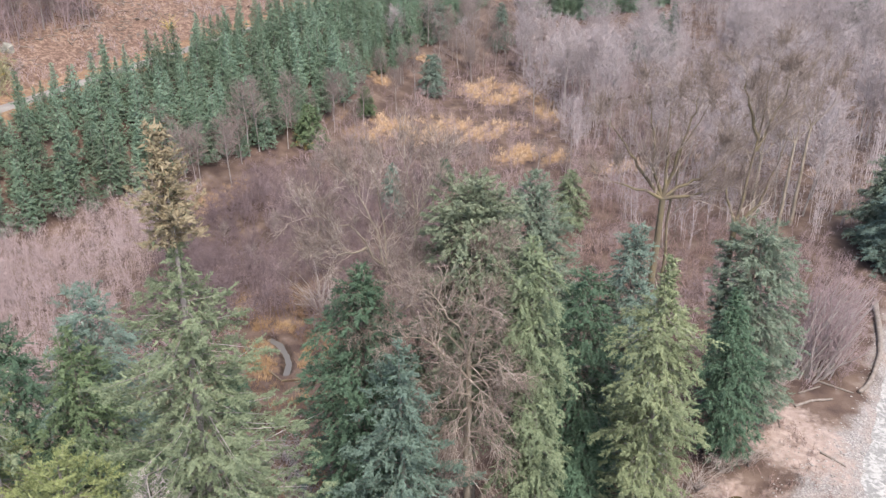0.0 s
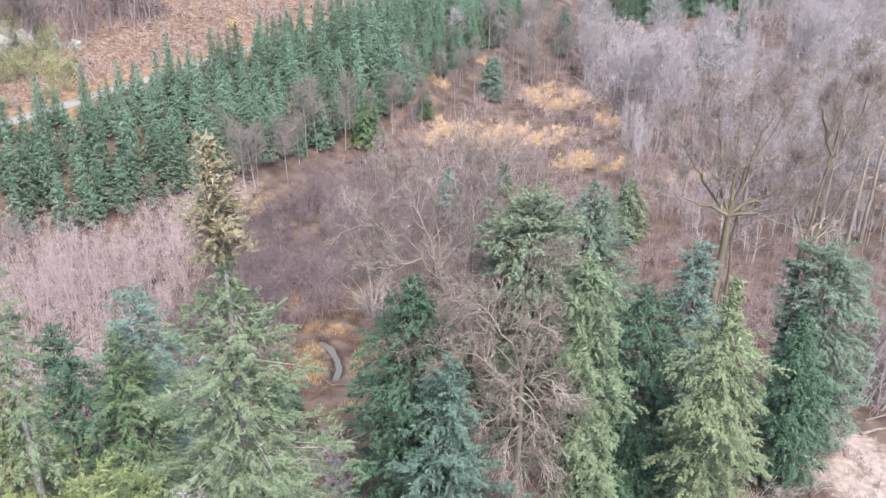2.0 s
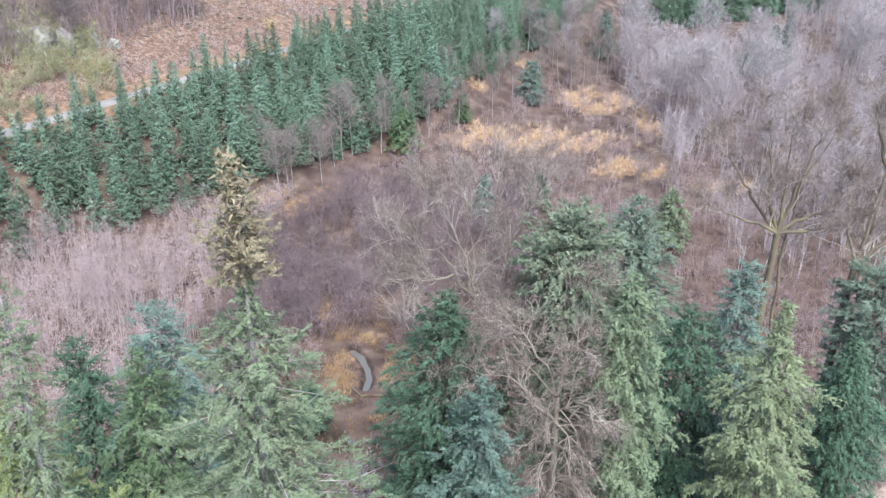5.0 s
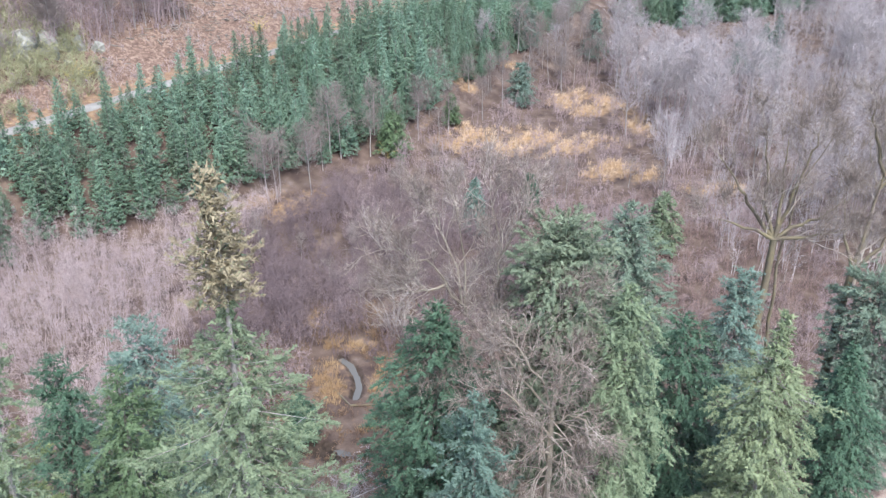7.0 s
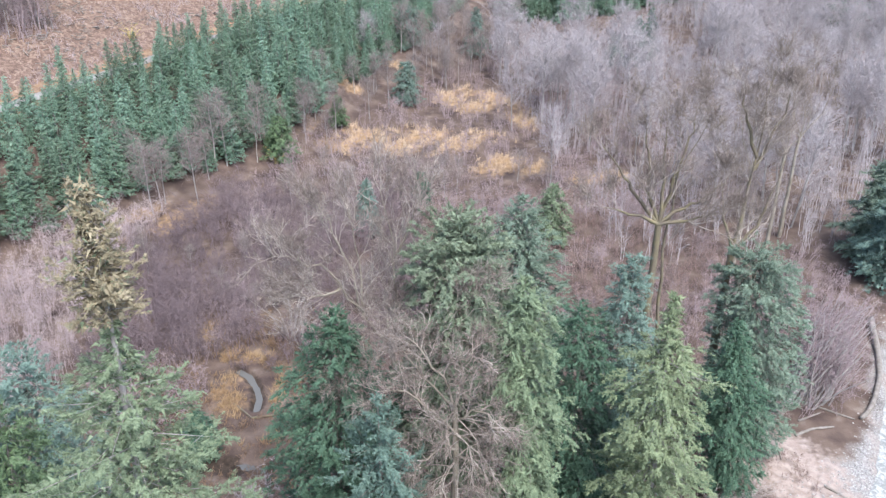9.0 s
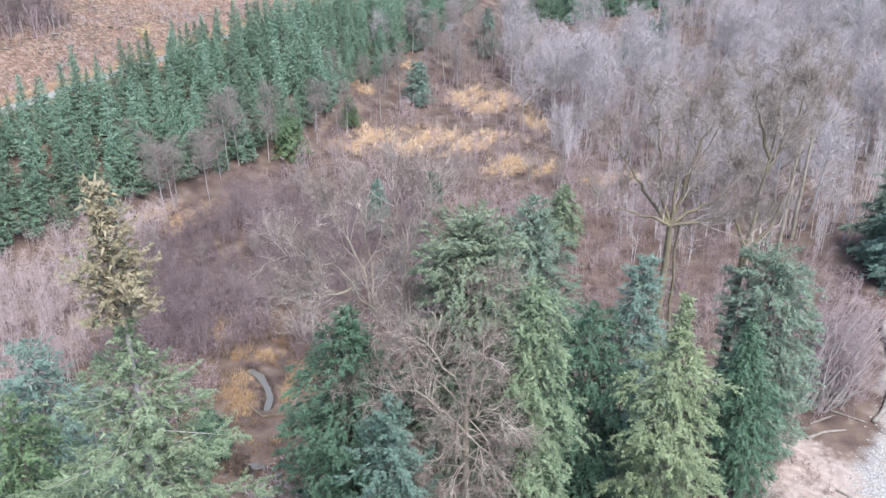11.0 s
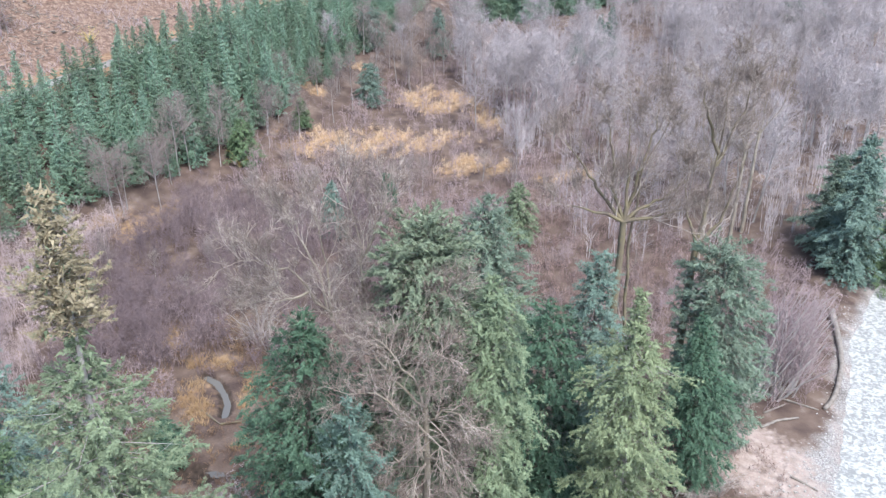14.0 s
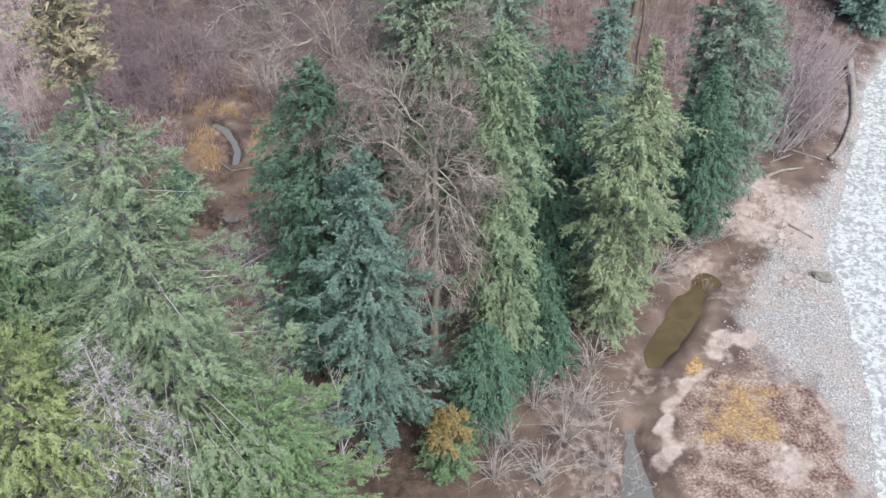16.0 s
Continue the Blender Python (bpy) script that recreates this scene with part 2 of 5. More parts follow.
def spikes(p0, p1, r):
    """Three-sided tapering twigs from p0 to p1."""
    a, b = sides(unit(p1 - p0))
    r = np.broadcast_to(np.asarray(r, float), (len(p0),))[:, None]
    n = len(p0)
    v = np.empty((n, 4, 3))
    for k in range(3):
        w = k * 2 * math.pi / 3
        v[:, k] = p0 + r * (math.cos(w) * a + math.sin(w) * b)
    v[:, 3] = p1
    i = np.arange(n)[:, None] * 4
    f = np.stack([i + [0, 1, 3], i + [1, 2, 3], i + [2, 0, 3]], 1).reshape(-1, 3)
    return v.reshape(-1, 3), f


def prisms(p0, p1, r0, r1, m=6):
    """Tapered limbs from p0 to p1."""
    a, b = sides(unit(p1 - p0))
    n = len(p0)
    v = np.empty((n, 2 * m, 3))
    for k in range(m):
        w = k * 2 * math.pi / m
        c = math.cos(w) * a + math.sin(w) * b
        v[:, k] = p0 + np.asarray(r0)[:, None] * c
        v[:, m + k] = p1 + np.asarray(r1)[:, None] * c
    i = np.arange(n)[:, None] * 2 * m
    f = []
    for k in range(m):
        l = (k + 1) % m
        f += [i + [k, l, m + l], i + [k, m + l, m + k]]
    return v.reshape(-1, 3), np.stack(f, 1).reshape(-1, 3)


def merged(*pieces):
    vs, fs, o = [], [], 0
    for v, f in pieces:
        vs.append(v)
        fs.append(f + o)
        o += len(v)
    return np.concatenate(vs), np.concatenate(fs)


def slivers(p, d, length, width, up):
    """Needle sprays: slender pointed blades at p along d."""
    n = len(p)
    s = unit(np.cross(d, up)) * (np.asarray(width) * 0.5)[:, None]
    v = np.empty((n, 3, 3))
    v[:, 0], v[:, 1], v[:, 2] = p - s, p + s, p + d * length[:, None]
    return v.reshape(-1, 3), np.arange(3 * n).reshape(n, 3)


# ---- terrain ----
RIVER = np.array([(20, 5), (28, 18), (33.5, 28), (37.5, 38), (39.5, 45), (40.5, 49), (48.6, 59.5), (56.5, 71.5), (63.8, 79), (78, 97), (100, 128), (150, 190), (300, 380)], float)
CHANNEL = np.array([(29.0, 47.2), (26.4, 44.6), (24.2, 42.2), (22.6, 40.2), (19.6, 36.2), (18.4, 34.0), (17.2, 29.0), (16.7, 22.0)])
LOWER = CHANNEL[5:]
POND = np.array([(-10.9, 75.7), (-9.9, 74.5), (-9.1, 72.7), (-8.7, 70.7), (-8.9, 69.0)])
STREAM = np.array([(-8.0, 57.0), (-6.0, 52.0), (-5.6, 47.0), (-5.2, 41.0), (-3.5, 36.0)], float)
RIM = np.array([(25.4, 37.6), (24.0, 36.6), (21.9, 35.0), (20.6, 33.4), (19.9, 31.6)])
DITCH = np.array([(-15.5, 61.6), (-11, 61.0), (-5.0, 60.8)], float)


def to_line(x, y, line):
    """Distance to a line of points, and the side: positive on its right hand."""
    best = np.full(np.shape(x), 1e9)
    side = np.zeros(np.shape(x))
    for (ax, ay), (bx, by) in zip(line[:-1], line[1:]):
        dx, dy = bx - ax, by - ay
        t = np.clip(((x - ax) * dx + (y - ay) * dy) / (dx * dx + dy * dy), 0, 1)
        d = np.hypot(x - ax - t * dx, y - ay - t * dy)
        s = np.where((x - ax) * dy - (y - ay) * dx > 0, 1.0, -1.0)
        side = np.where(d < best, s, side)
        best = np.minimum(d, best)
    return best, side


def smooth01(v):
    v = np.clip(v, 0, 1)
    return v * v * (3 - 2 * v)


def waves(x, y):
    return (np.sin(x * 0.31 + 1.3 * np.sin(y * 0.17)) * np.cos(y * 0.27 + 0.8 * np.sin(x * 0.21)) * 0.5
            + np.sin(x * 0.93 + y * 0.55) * np.cos(y * 0.81 - x * 0.4) * 0.25 + np.sin(x * 2.3 - y * 1.7) * np.sin(y * 2.6 + x * 0.9) * 0.12)


def hill_place(x, y):
    """Along the hill road, up from the road, and the width of the slope below it."""
    u, s = 0.53 * (x + 35) + 0.848 * (y - 140), -0.848 * (x + 35) + 0.53 * (y - 140)
    return u, s, np.interp(u, [-60, -46, -37, -16, 5, 36], [8, 9, 15, 22, 28, 33])


def up_hill(x, y):
    """Metres up from the hill's foot."""
    u, s, w = hill_place(x, y)
    return s + w


def on_hill(u, s):
    return -35 + 0.53 * u - 0.848 * s, 140 + 0.848 * u + 0.53 * s


def ground_z(x, y):
    x, y = np.asarray(x, float), np.asarray(y, float)
    u, s, w = hill_place(x, y)
    z = 13.0 * np.interp((s + w) / w, [-0.25, 0, 0.12, 1, 1.1], [0, 0.04, 0.12, 0.99, 1.0]) + np.interp(s, [5.5, 30, 90, 250], [0, 11, 44, 60])
    z = z + waves(x, y) * np.interp(s, [-40, -20, -3, -1, 5, 8, 30], [0.18, 0.3, 0.3, 0.03, 0.03, 0.5, 1.0])
    d, side = to_line(x, y, RIVER)
    sd = d * side
    z = z - 0.9 * smooth01((sd + 2.5) / 5) - 0.25 * smooth01((sd + 9) / 9)
    for line, w, deep in ((CHANNEL[:4], 1.3, 1.0), (CHANNEL[3:5], 1.0, 0.3), (LOWER, 1.2, 1.0), (POND, 0.55, 0.5), (STREAM, 0.75, 0.5), (DITCH, 1.0, 0.42)):
        d, side = to_line(x, y, line)
        if line is LOWER:
            d = d * np.interp(y, [29, 33.5], [1.0, 2.4])
        z = z - deep * smooth01(1.35 - (d + (0.9 if w > 1.1 else 0.15) * waves(x * 2.2, y * 2.2)) / w)
    return z


def axis(*spans):
    out = []
    for a, b, step in spans:
        out.append(np.arange(a, b, step))
    return np.concatenate(out)


def blob(x, y, cx, cy, rx, ry, turn=0.0):
    c, s = math.cos(turn), math.sin(turn)
    dx, dy = x - cx, y - cy
    return smooth01(1.5 - np.hypot((dx * c + dy * s) / rx, (dy * c - dx * s) / ry))


def patchy(x, y, k):
    return np.sin(x * 0.37 + k) * np.sin(y * 0.29 + 2 * k) + 0.6 * np.sin(x * 0.9 - y * 0.7 + k)


def reed_share(x, y):
    far = np.maximum.reduce([blob(x, y, 12, 141, 16, 7), blob(x, y, 27, 163, 8, 8), blob(x, y, 34, 152, 3, 8), blob(x, y, 27, 128, 7, 5), blob(x, y, 40, 121, 6, 3), blob(x, y, 3, 160, 3, 2),
                             blob(x, y, 12, 175, 3, 2), 0.8 * blob(x, y, -24, 113, 11, 4, 0.7)]) * np.clip(0.72 + 0.38 * patchy(x * 1.6, y * 1.6, 5), 0, 1)
    near = np.maximum.reduce([blob(x, y, -11.2, 71.5, 2.3, 3.8), blob(x, y, -10.5, 78.0, 3.0, 1.5), blob(x, y, -14.5, 83, 1.6, 2), 0.5 * blob(x, y, -8.5, 64.3, 5, 1.6), 0.8 * blob(x, y, -5.2, 52.5, 0.9, 2.0), 0.8 * blob(x, y, -8.0, 52.0, 0.8, 1.4), blob(x, y, -7.0, 71, 0.8, 2.5), 0.7 * blob(x, y, -5.4, 58.0, 1.2, 0.8)])
    return np.maximum(far, near * np.clip(0.8 + 0.3 * patchy(x * 3, y * 3, 4), 0, 1))


gx = axis((-3000, -400, 400), (-400, -120, 40), (-120, -70, 4), (-70, -20, 1.6), (-20, -13, 0.62), (-13, -6, 0.28), (-6, 62, 0.62), (62, 160, 2.5), (160, 440, 40), (440, 3001, 400))
gy = axis((-3000, -200, 400), (-200, 12, 20), (12, 66, 0.55), (66, 78, 0.28), (78, 80, 0.55), (80, 200, 1.6), (200, 320, 5), (320, 640, 40), (640, 3001, 400))
GX, GY = np.meshgrid(gx, gy)
GZ = ground_z(GX, GY)
nx, ny = len(gx), len(gy)
ij = (np.arange(ny - 1)[:, None] * nx + np.arange(nx - 1)[None, :]).reshape(-1, 1)
tris = np.concatenate([ij + [0, 1, nx + 1], ij + [0, nx + 1, nx]])
me = tri_mesh("ground", np.stack([GX, GY, GZ], -1).reshape(-1, 3), tris, GROUND, True)
fx, fy = GX.ravel(), GY.ravel()
rd, rs = to_line(fx, fy, RIVER)
river_d = rd * rs
hu, hs, hw = hill_place(fx, fy)
def ripple(x, y):
    return (np.sin(x * 1.1 + 2.0 * np.sin(y * 0.6)) + 0.6 * np.sin(y * 1.9 + x * 1.3) + 0.4 * np.sin(x * 3.7 - y * 2.9)) * 0.5


wx, wy = fx + ripple(fx, fy), fy + ripple(fy + 9, fx + 4)
island = np.minimum(1, 1.1 * blob(wx, wy, 26.6, 30.0, 5.4, 8.0, -0.3))
reach = np.interp(fy, [30, 44, 50, 60], [10.0, 10.0, 6.5, 3.0])
shares = {
    "reed": np.maximum(np.where(fy < 90, 0.5, 0.8) * reed_share(fx, fy), 0.46 * (smooth01((hs + 2.5) / 1.5) * smooth01((7.5 - hs) / 1.5))),
    "gravel": smooth01((river_d + ripple(fx, fy) + reach) / 3.5) * (1 - island),
    "sand": np.maximum.reduce([0.9 * blob(wx, wy, 28.8, 40.2, 2.4, 1.2), 0.7 * blob(wx, wy, 36.5, 55, 5, 7, 0.5), 0.4 * blob(wx, wy, 31, 46, 3, 4, 0.6), 0.85 * smooth01(1.5 - to_line(wx, wy, RIM)[0] / 0.6),
                               0.9 * blob(wx, wy, 28.0, 29.6, 0.9, 2.0, -0.3), 0.5 * blob(wx, wy, 32.5, 33, 1.0, 2.0), 0.6 * blob(wx, wy, 22.5, 31.5, 1.0, 1.2), 0.4 * blob(wx, wy, 15.0, 33, 3.0, 7), 0.35 * blob(wx, wy, 20.8, 38.2, 1.7, 2.2), 0.6 * blob(wx, wy, 28.6, 48.4, 2.4, 1.6)]),
    "moss": island,
    "fern": np.maximum.reduce([0.6 * blob(wx, wy, 26.4, 33.6, 2.8, 2.6), 0.9 * blob(wx, wy, 24.9, 38.3, 1.3, 1.0), 0.65 * blob(wx, wy, 24.0, 32.2, 1.2, 0.9), 0.65 * blob(wx, wy, 27.1, 31.9, 1.0, 0.8), 0.5 * blob(wx, wy, 28.5, 35.5, 1.6, 1.4)]),
    "slash": smooth01((hs + 2) / 5) * 0.9,
    # shade painted dark under the near trees and ditch bank; mud round the pond
    "mud_shade": np.maximum(0.62 * blob(wx, wy, 1.5, 34.0, 5.0, 5.0), np.maximum(0.75 * smooth01(1.5 - to_line(wx, wy, DITCH)[0] / 0.9), 0.6 * smooth01(1.5 - to_line(fx, fy, POND)[0] / 0.8))),
}
for key, val in shares.items():
    at = me.attributes.new(key, "FLOAT", "POINT")
    at.data.foreach_set("value", np.asarray(val, np.float32))
tagged(new("ground", me), "brown leaf-strewn valley soil with orange reed patches and a grey gravel bar", "ground", kind="structure")


def sheet(name, line, halfwidth, z, mat, label, one_side=0.0):
    """A level water sheet along a line of points."""
    line = np.concatenate([[line[0] * 2.2 - line[1] * 1.2], line, [line[-1] * 2.2 - line[-2] * 1.2]])
    n = len(line)
    d = np.gradient(line, axis=0)
    d /= np.linalg.norm(d, axis=1, keepdims=True)
    nrm = np.stack([d[:, 1], -d[:, 0]], 1)
    a, b = line - nrm * halfwidth, line + (np.array([0.8, -0.6]) * one_side if one_side else nrm * halfwidth)
    v = [(*p, z) for p in a] + [(*p, z) for p in b]
    f = [t for i in range(n - 1) for t in ((i, n + i, n + i + 1), (i, n + i + 1, i + 1))]
    ob = tagged(new(name, tri_mesh(name, v, f, mat)), label, "water", kind="structure")
    return ob


sheet("water_river", RIVER, 3.0, -0.72, WATER_RIVER, "shallow river with small ripples, its bright white sky sheen put into the colour", 400.0)
sheet("water_channel", CHANNEL[:4], 2.6, -0.62, WATER_BROWN, "still olive-brown side channel beside the gravel bar")
sheet("water_channel", np.array([(18.4, 34.6), (18.2, 33.0), (17.2, 28.0), (16.7, 22.0)]), 2.2, -0.64, WATER_POOL, "smooth pale grey side channel beside the gravel island")
sheet("water_pond", POND, 1.3, -0.36, WATER_POOL, "small grey beaver pond among orange reeds")
sheet("water_stream", STREAM, 1.0, -0.46, WATER_POOL, "narrow grey stream between conifers")

# the gravel road along the hill
ru = np.linspace(-90, 260, 90)
road_v, road_f = [], []
for uu in ru:
    for ss in (0.5, 1.1, 2.9, 3.5):
        X, Y = on_hill(uu, ss)
        road_v.append((X, Y, 13.06 + 0.03 * math.sin(uu * 0.3) + (0.06 if 1 < ss < 3 else -0.15)))
for i in range(len(ru) - 1):
    for k in range(3):
        j = i * 4 + k
        road_f += [(j, j + 4, j + 5), (j, j + 5, j + 1)]
tagged(new("road", tri_mesh("road", road_v, road_f, GRAVEL_ROAD, True)), "pale grey gravel forest road along the hillside", "road", kind="structure")

# ---- trees ----


def conifer_meshes(seed, h, profile, leafmat, boughs=300, tufts=2.2, sprays=28, twig=0.22, thin=0.06, plume=0.75, droop=0.3, tipup=0.12, hang=0.25, fan=0.3, ragged=0.2, lump=0.14, bark=BARK, top=None, trunk_r=None,
                   inner=3000, dead=0.0, lean=(0.0, 0.0)):
    """Trunk with limbs, and a crown of drooping boughs that carry plumes of needle sprays, as two meshes. profile: heights and crown radii, from the bottom up; a radius of 0 leaves the trunk bare;
    top: height and leaf material of the tip; dead: share of boughs with no needles."""
    rng = np.random.default_rng(seed)
    pz, pr = np.array(profile, float).T
    zs = np.linspace(pz[0], pz[-1], 400)
    wts = np.cumsum(np.where(np.interp(zs, pz, pr) > 0.03, np.maximum(0.0, np.interp(zs, pz, pr)) ** 0.6 + 0.25, 0.15))
    if top:
        wts = np.cumsum(np.diff(wts, prepend=0) * np.where(zs > top[0], 1.7, 1.0))
    n = boughs
    z0 = np.interp((np.arange(n) + rng.random(n)) / n * wts[-1], wts, zs)
    az = np.arange(n) * 2.39996 + rng.normal(0, 0.4, n)
    R = 1.18 * np.interp(z0, pz, pr)
    wave = np.sin(az * 2 + seed + z0 * 0.9) + np.sin(az * 3 - z0 * 1.7 + seed * 1.7) + 0.8 * np.sin(az * 5 + z0 * 2.6 + seed * 0.6)
    L = np.maximum(0.12, R * (1 + lump * 0.6 * wave) * (1 - ragged * rng.random(n) ** 1.5 + 0.35 * ragged * (rng.random(n) < 0.12)))
    out = np.stack([np.cos(az), np.sin(az), np.zeros(n)], 1)
    Z = np.array([0, 0, 1.0])
    young = smooth01((z0 - pz[-1] + 0.16 * h) / (0.16 * h))
    z0 = np.minimum(z0 + 1.2 * hang * plume * (1 - young), h * 0.99)
    lift = 0.1 + 0.9 * young ** 2 + 0.12 * rng.standard_normal(n)
    sag = droop * (1 - 0.8 * young) * (0.7 + 0.6 * rng.random(n))
    drop = L * (lift - 1.5 * sag + tipup)
    base = np.stack([lean[0] * z0 / h, lean[1] * z0 / h, np.clip(z0 - 0.75 * drop, 0.3, h * 0.985)], 1)

    def along(t, k):
        return base[k] + out[k] * (L[k] * t)[:, None] + Z * (L[k] * (lift[k] * t - 1.5 * sag[k] * t * t + tipup * t ** 4))[:, None]

    green = (R > 0.05) & (rng.random(n) >= dead)
    k = np.repeat(np.arange(n)[green], (3 + tufts * L).astype(int)[green])
    m = len(k)
    t = 1.02 - 0.8 * rng.random(m) ** 1.35
    lat = np.stack([-out[k][:, 1], out[k][:, 0], np.zeros(m)], 1) * (rng.uniform(-1, 1, m) * (0.1 + fan * L[k] * (1.12 - t)))[:, None]
    c = along(t, k) + lat - Z * (np.abs(lat).sum(1) * (0.15 + 0.6 * hang))[:, None] + rng.normal(0, 0.07, (m, 3))
    way = unit(along(t + 0.06, k) - along(t, k) + 0.9 * unit(lat + 1e-6) * np.abs(lat).sum(1)[:, None] / (0.5 + L[k])[:, None])
    axis_d = unit(way - Z * (hang * (0.2 + 1.0 * rng.random(m)))[:, None] + 0.32 * rng.standard_normal((m, 3)))
    pl = plume * (0.55 + 0.8 * rng.random(m)) * np.minimum(1, 0.45 + 0.35 * L[k])
    j = np.repeat(np.arange(m), sprays)
    q = len(j)
    w = rng.random(q)
    p = c[j] + axis_d[j] * (pl[j] * (w - 0.35))[:, None] - Z * (0.5 * hang * pl[j] * w * w)[:, None] + rng.normal(0, 0.03, (q, 3))
    flat = unit(np.cross(axis_d[j], Z + 0.35 * rng.standard_normal((q, 3)))) * np.where(rng.random(q) < 0.5, -1.0, 1.0)[:, None]
    d = unit(axis_d[j] * 0.75 + flat * (0.95 - 0.55 * w)[:, None] + 0.28 * rng.standard_normal((q, 3)) - Z * (0.35 * hang))
    ln = twig * (1.15 - 0.6 * w) * (0.7 + 0.6 * rng.random(q)) * np.minimum(1, 0.6 + 0.25 * L[k][j])
    v, fc = slivers(p, d, ln, thin * (0.7 + 0.6 * rng.random(q)), unit(Z * 1.1 + 0.5 * out[k][j] + 0.5 * rng.standard_normal((q, 3))))
    if inner:
        # shaded sprays inside the crown
        b = rng.choice(np.arange(n)[green], inner)
        ti = rng.uniform(0.05, 0.7, inner)
        li = twig * rng.uniform(1.2, 2.2, inner)
        v, fc = merged((v, fc), slivers(along(ti, b) + rng.normal(0, 0.15, (inner, 3)), unit(rng.standard_normal((inner, 3)) + out[b] * 0.8), li, li * 0.34, unit(rng.standard_normal((inner, 3)))))
    tr = trunk_r or h * 0.011
    hz = np.linspace(0, h * 0.985, 9)
    rad = tr * (1 - hz / h) ** 0.85 + 0.02
    ax = np.stack([lean[0] * hz / h + 0.05 * np.sin(hz * 0.3 + seed), lean[1] * hz / h + 0.05 * np.cos(hz * 0.27 + seed), hz], 1)
    kk = np.arange(n)
    mid, end = along(np.full(n, 0.55), kk), along(np.full(n, 0.98), kk)
    wr = 0.008 + 0.006 * L
    trunk = tri_mesh("trunk", *merged(prisms(ax[:-1], ax[1:], rad[:-1], rad[1:], 8), prisms(base, mid, wr, wr * 0.6, 3), spikes(mid, end, wr * 0.6)), bark)
    crown = tri_mesh("crown", v, fc, leafmat)
    if top:
        crown.materials.append(top[1])
        idx = ((np.asarray(v)[np.asarray(fc)[:, 0], 2] > top[0]) & (rng.random(len(fc)) < 0.94)).astype(np.int32)
        crown.polygons.foreach_set("material_index", idx)
    return trunk, crown


def conifer(name, x, y, h, profile, leafmat, label, seed, group="", category="tree", **more):
    trunk, crown = conifer_meshes(seed, h, profile, leafmat, **more)
    ob = tagged(new(name), label, category, group)
    ob.empty_display_size = 0.5
    ob.matrix_world = pose(x, y, float(ground_z(x, y)) - 0.15)
    part("trunk", trunk, ob)
    part("crown", crown, ob)
    return ob


def cone(h, r, low=0.05, full=0.6):
    """Profile of a plain pointed crown; a smaller full swells it."""
    return [(h * low, r * 0.7)] + [(h * (low + (1 - low) * s), r * (1 - s) ** full) for s in (0.12, 0.3, 0.5, 0.7, 0.85, 0.94)] + [(h, 0.05)]


def grow(rng, start, way, length, radius, levels, spread, kids, up=0.25, wiggle=0.16, bend_steps=4, shrink=0.62):
    """Limb segments of a bare tree, level by level."""
    segs = []
    todo = [(np.array(start, float), unit(np.array(way, float)), length, radius, 0)]
    while todo:
        p, d, L, r, lv = todo.pop()
        steps = max(2, bend_steps - lv // 2)
        r1 = r
        pts = [p]
        for i in range(steps):
            d = unit(d + wiggle * rng.standard_normal(3) * (1 + 0.3 * lv) + np.array([0, 0, up * 0.25]))
            q = p + d * L / steps
            r0, r1 = r1, max(0.012, r1 * (0.86 if i < steps - 1 else 0.75))
            segs.append((p, q, r0, r1, lv))
            if lv < levels and (i > 0 or lv > 0):
                for _ in range(rng.poisson(kids[lv] / steps)):
                    a = rng.standard_normal(3)
                    side = unit(a - d * (a @ d))
                    nd = unit(d + side * spread * (0.7 + 0.6 * rng.random()))
                    todo.append((q.copy(), nd, L * shrink * (0.6 + 0.6 * rng.random()), r1 * 0.62, lv + 1))
            p = q
        if lv < levels:
            for _ in range(2):
                a = rng.standard_normal(3)
                side = unit(a - d * (a @ d))
                todo.append((p.copy(), unit(d + side * spread * 0.7), L * shrink * (0.8 + 0.4 * rng.random()), r1 * 0.85, lv + 1))
    return segs


def bare_meshes(segs, bark, twig, split=2, sides_n=6):
    wood = [s for s in segs if s[4] < split]
    fine = [s for s in segs if s[4] >= split]

    def arr(ss):
        return (np.array([s[0] for s in ss]), np.array([s[1] for s in ss]), np.array([s[2] for s in ss]), np.array([s[3] for s in ss]))

    limbs = tri_mesh("trunk", *prisms(*arr(wood), sides_n), bark, True)
    hair = [s for s in fine if s[4] == 5]
    fine = [s for s in fine if s[4] < 5]
    mesh = prisms(*arr(fine), 3)
    if hair:
        a, b, r0, _ = arr(hair)
        rng = np.random.default_rng(len(hair))
        mesh = merged(mesh, slivers(a - (b - a) * 0.05, unit(b - a), np.linalg.norm(b - a, axis=1) * 1.3, r0 * 2.6, rng.standard_normal(a.shape)))
    crown = tri_mesh("crown", *mesh, twig)
    if hair:
        crown.materials.append(TWIG_FINE)
        idx = np.zeros(len(crown.polygons), np.int32)
        idx[-len(hair):] = 1
        crown.polygons.foreach_set("material_index", idx)
    return limbs, crown


def bare_tree(name, x, y, segs, bark, twig, label, group="", split=2):
    limbs, twigs = bare_meshes(segs, bark, twig, split)
    ob = tagged(new(name), label, "tree", group)
    ob.matrix_world = pose(x, y, float(ground_z(x, y)) - 0.1)
    part("trunk", limbs, ob)
    part("crown", twigs, ob)
    return ob


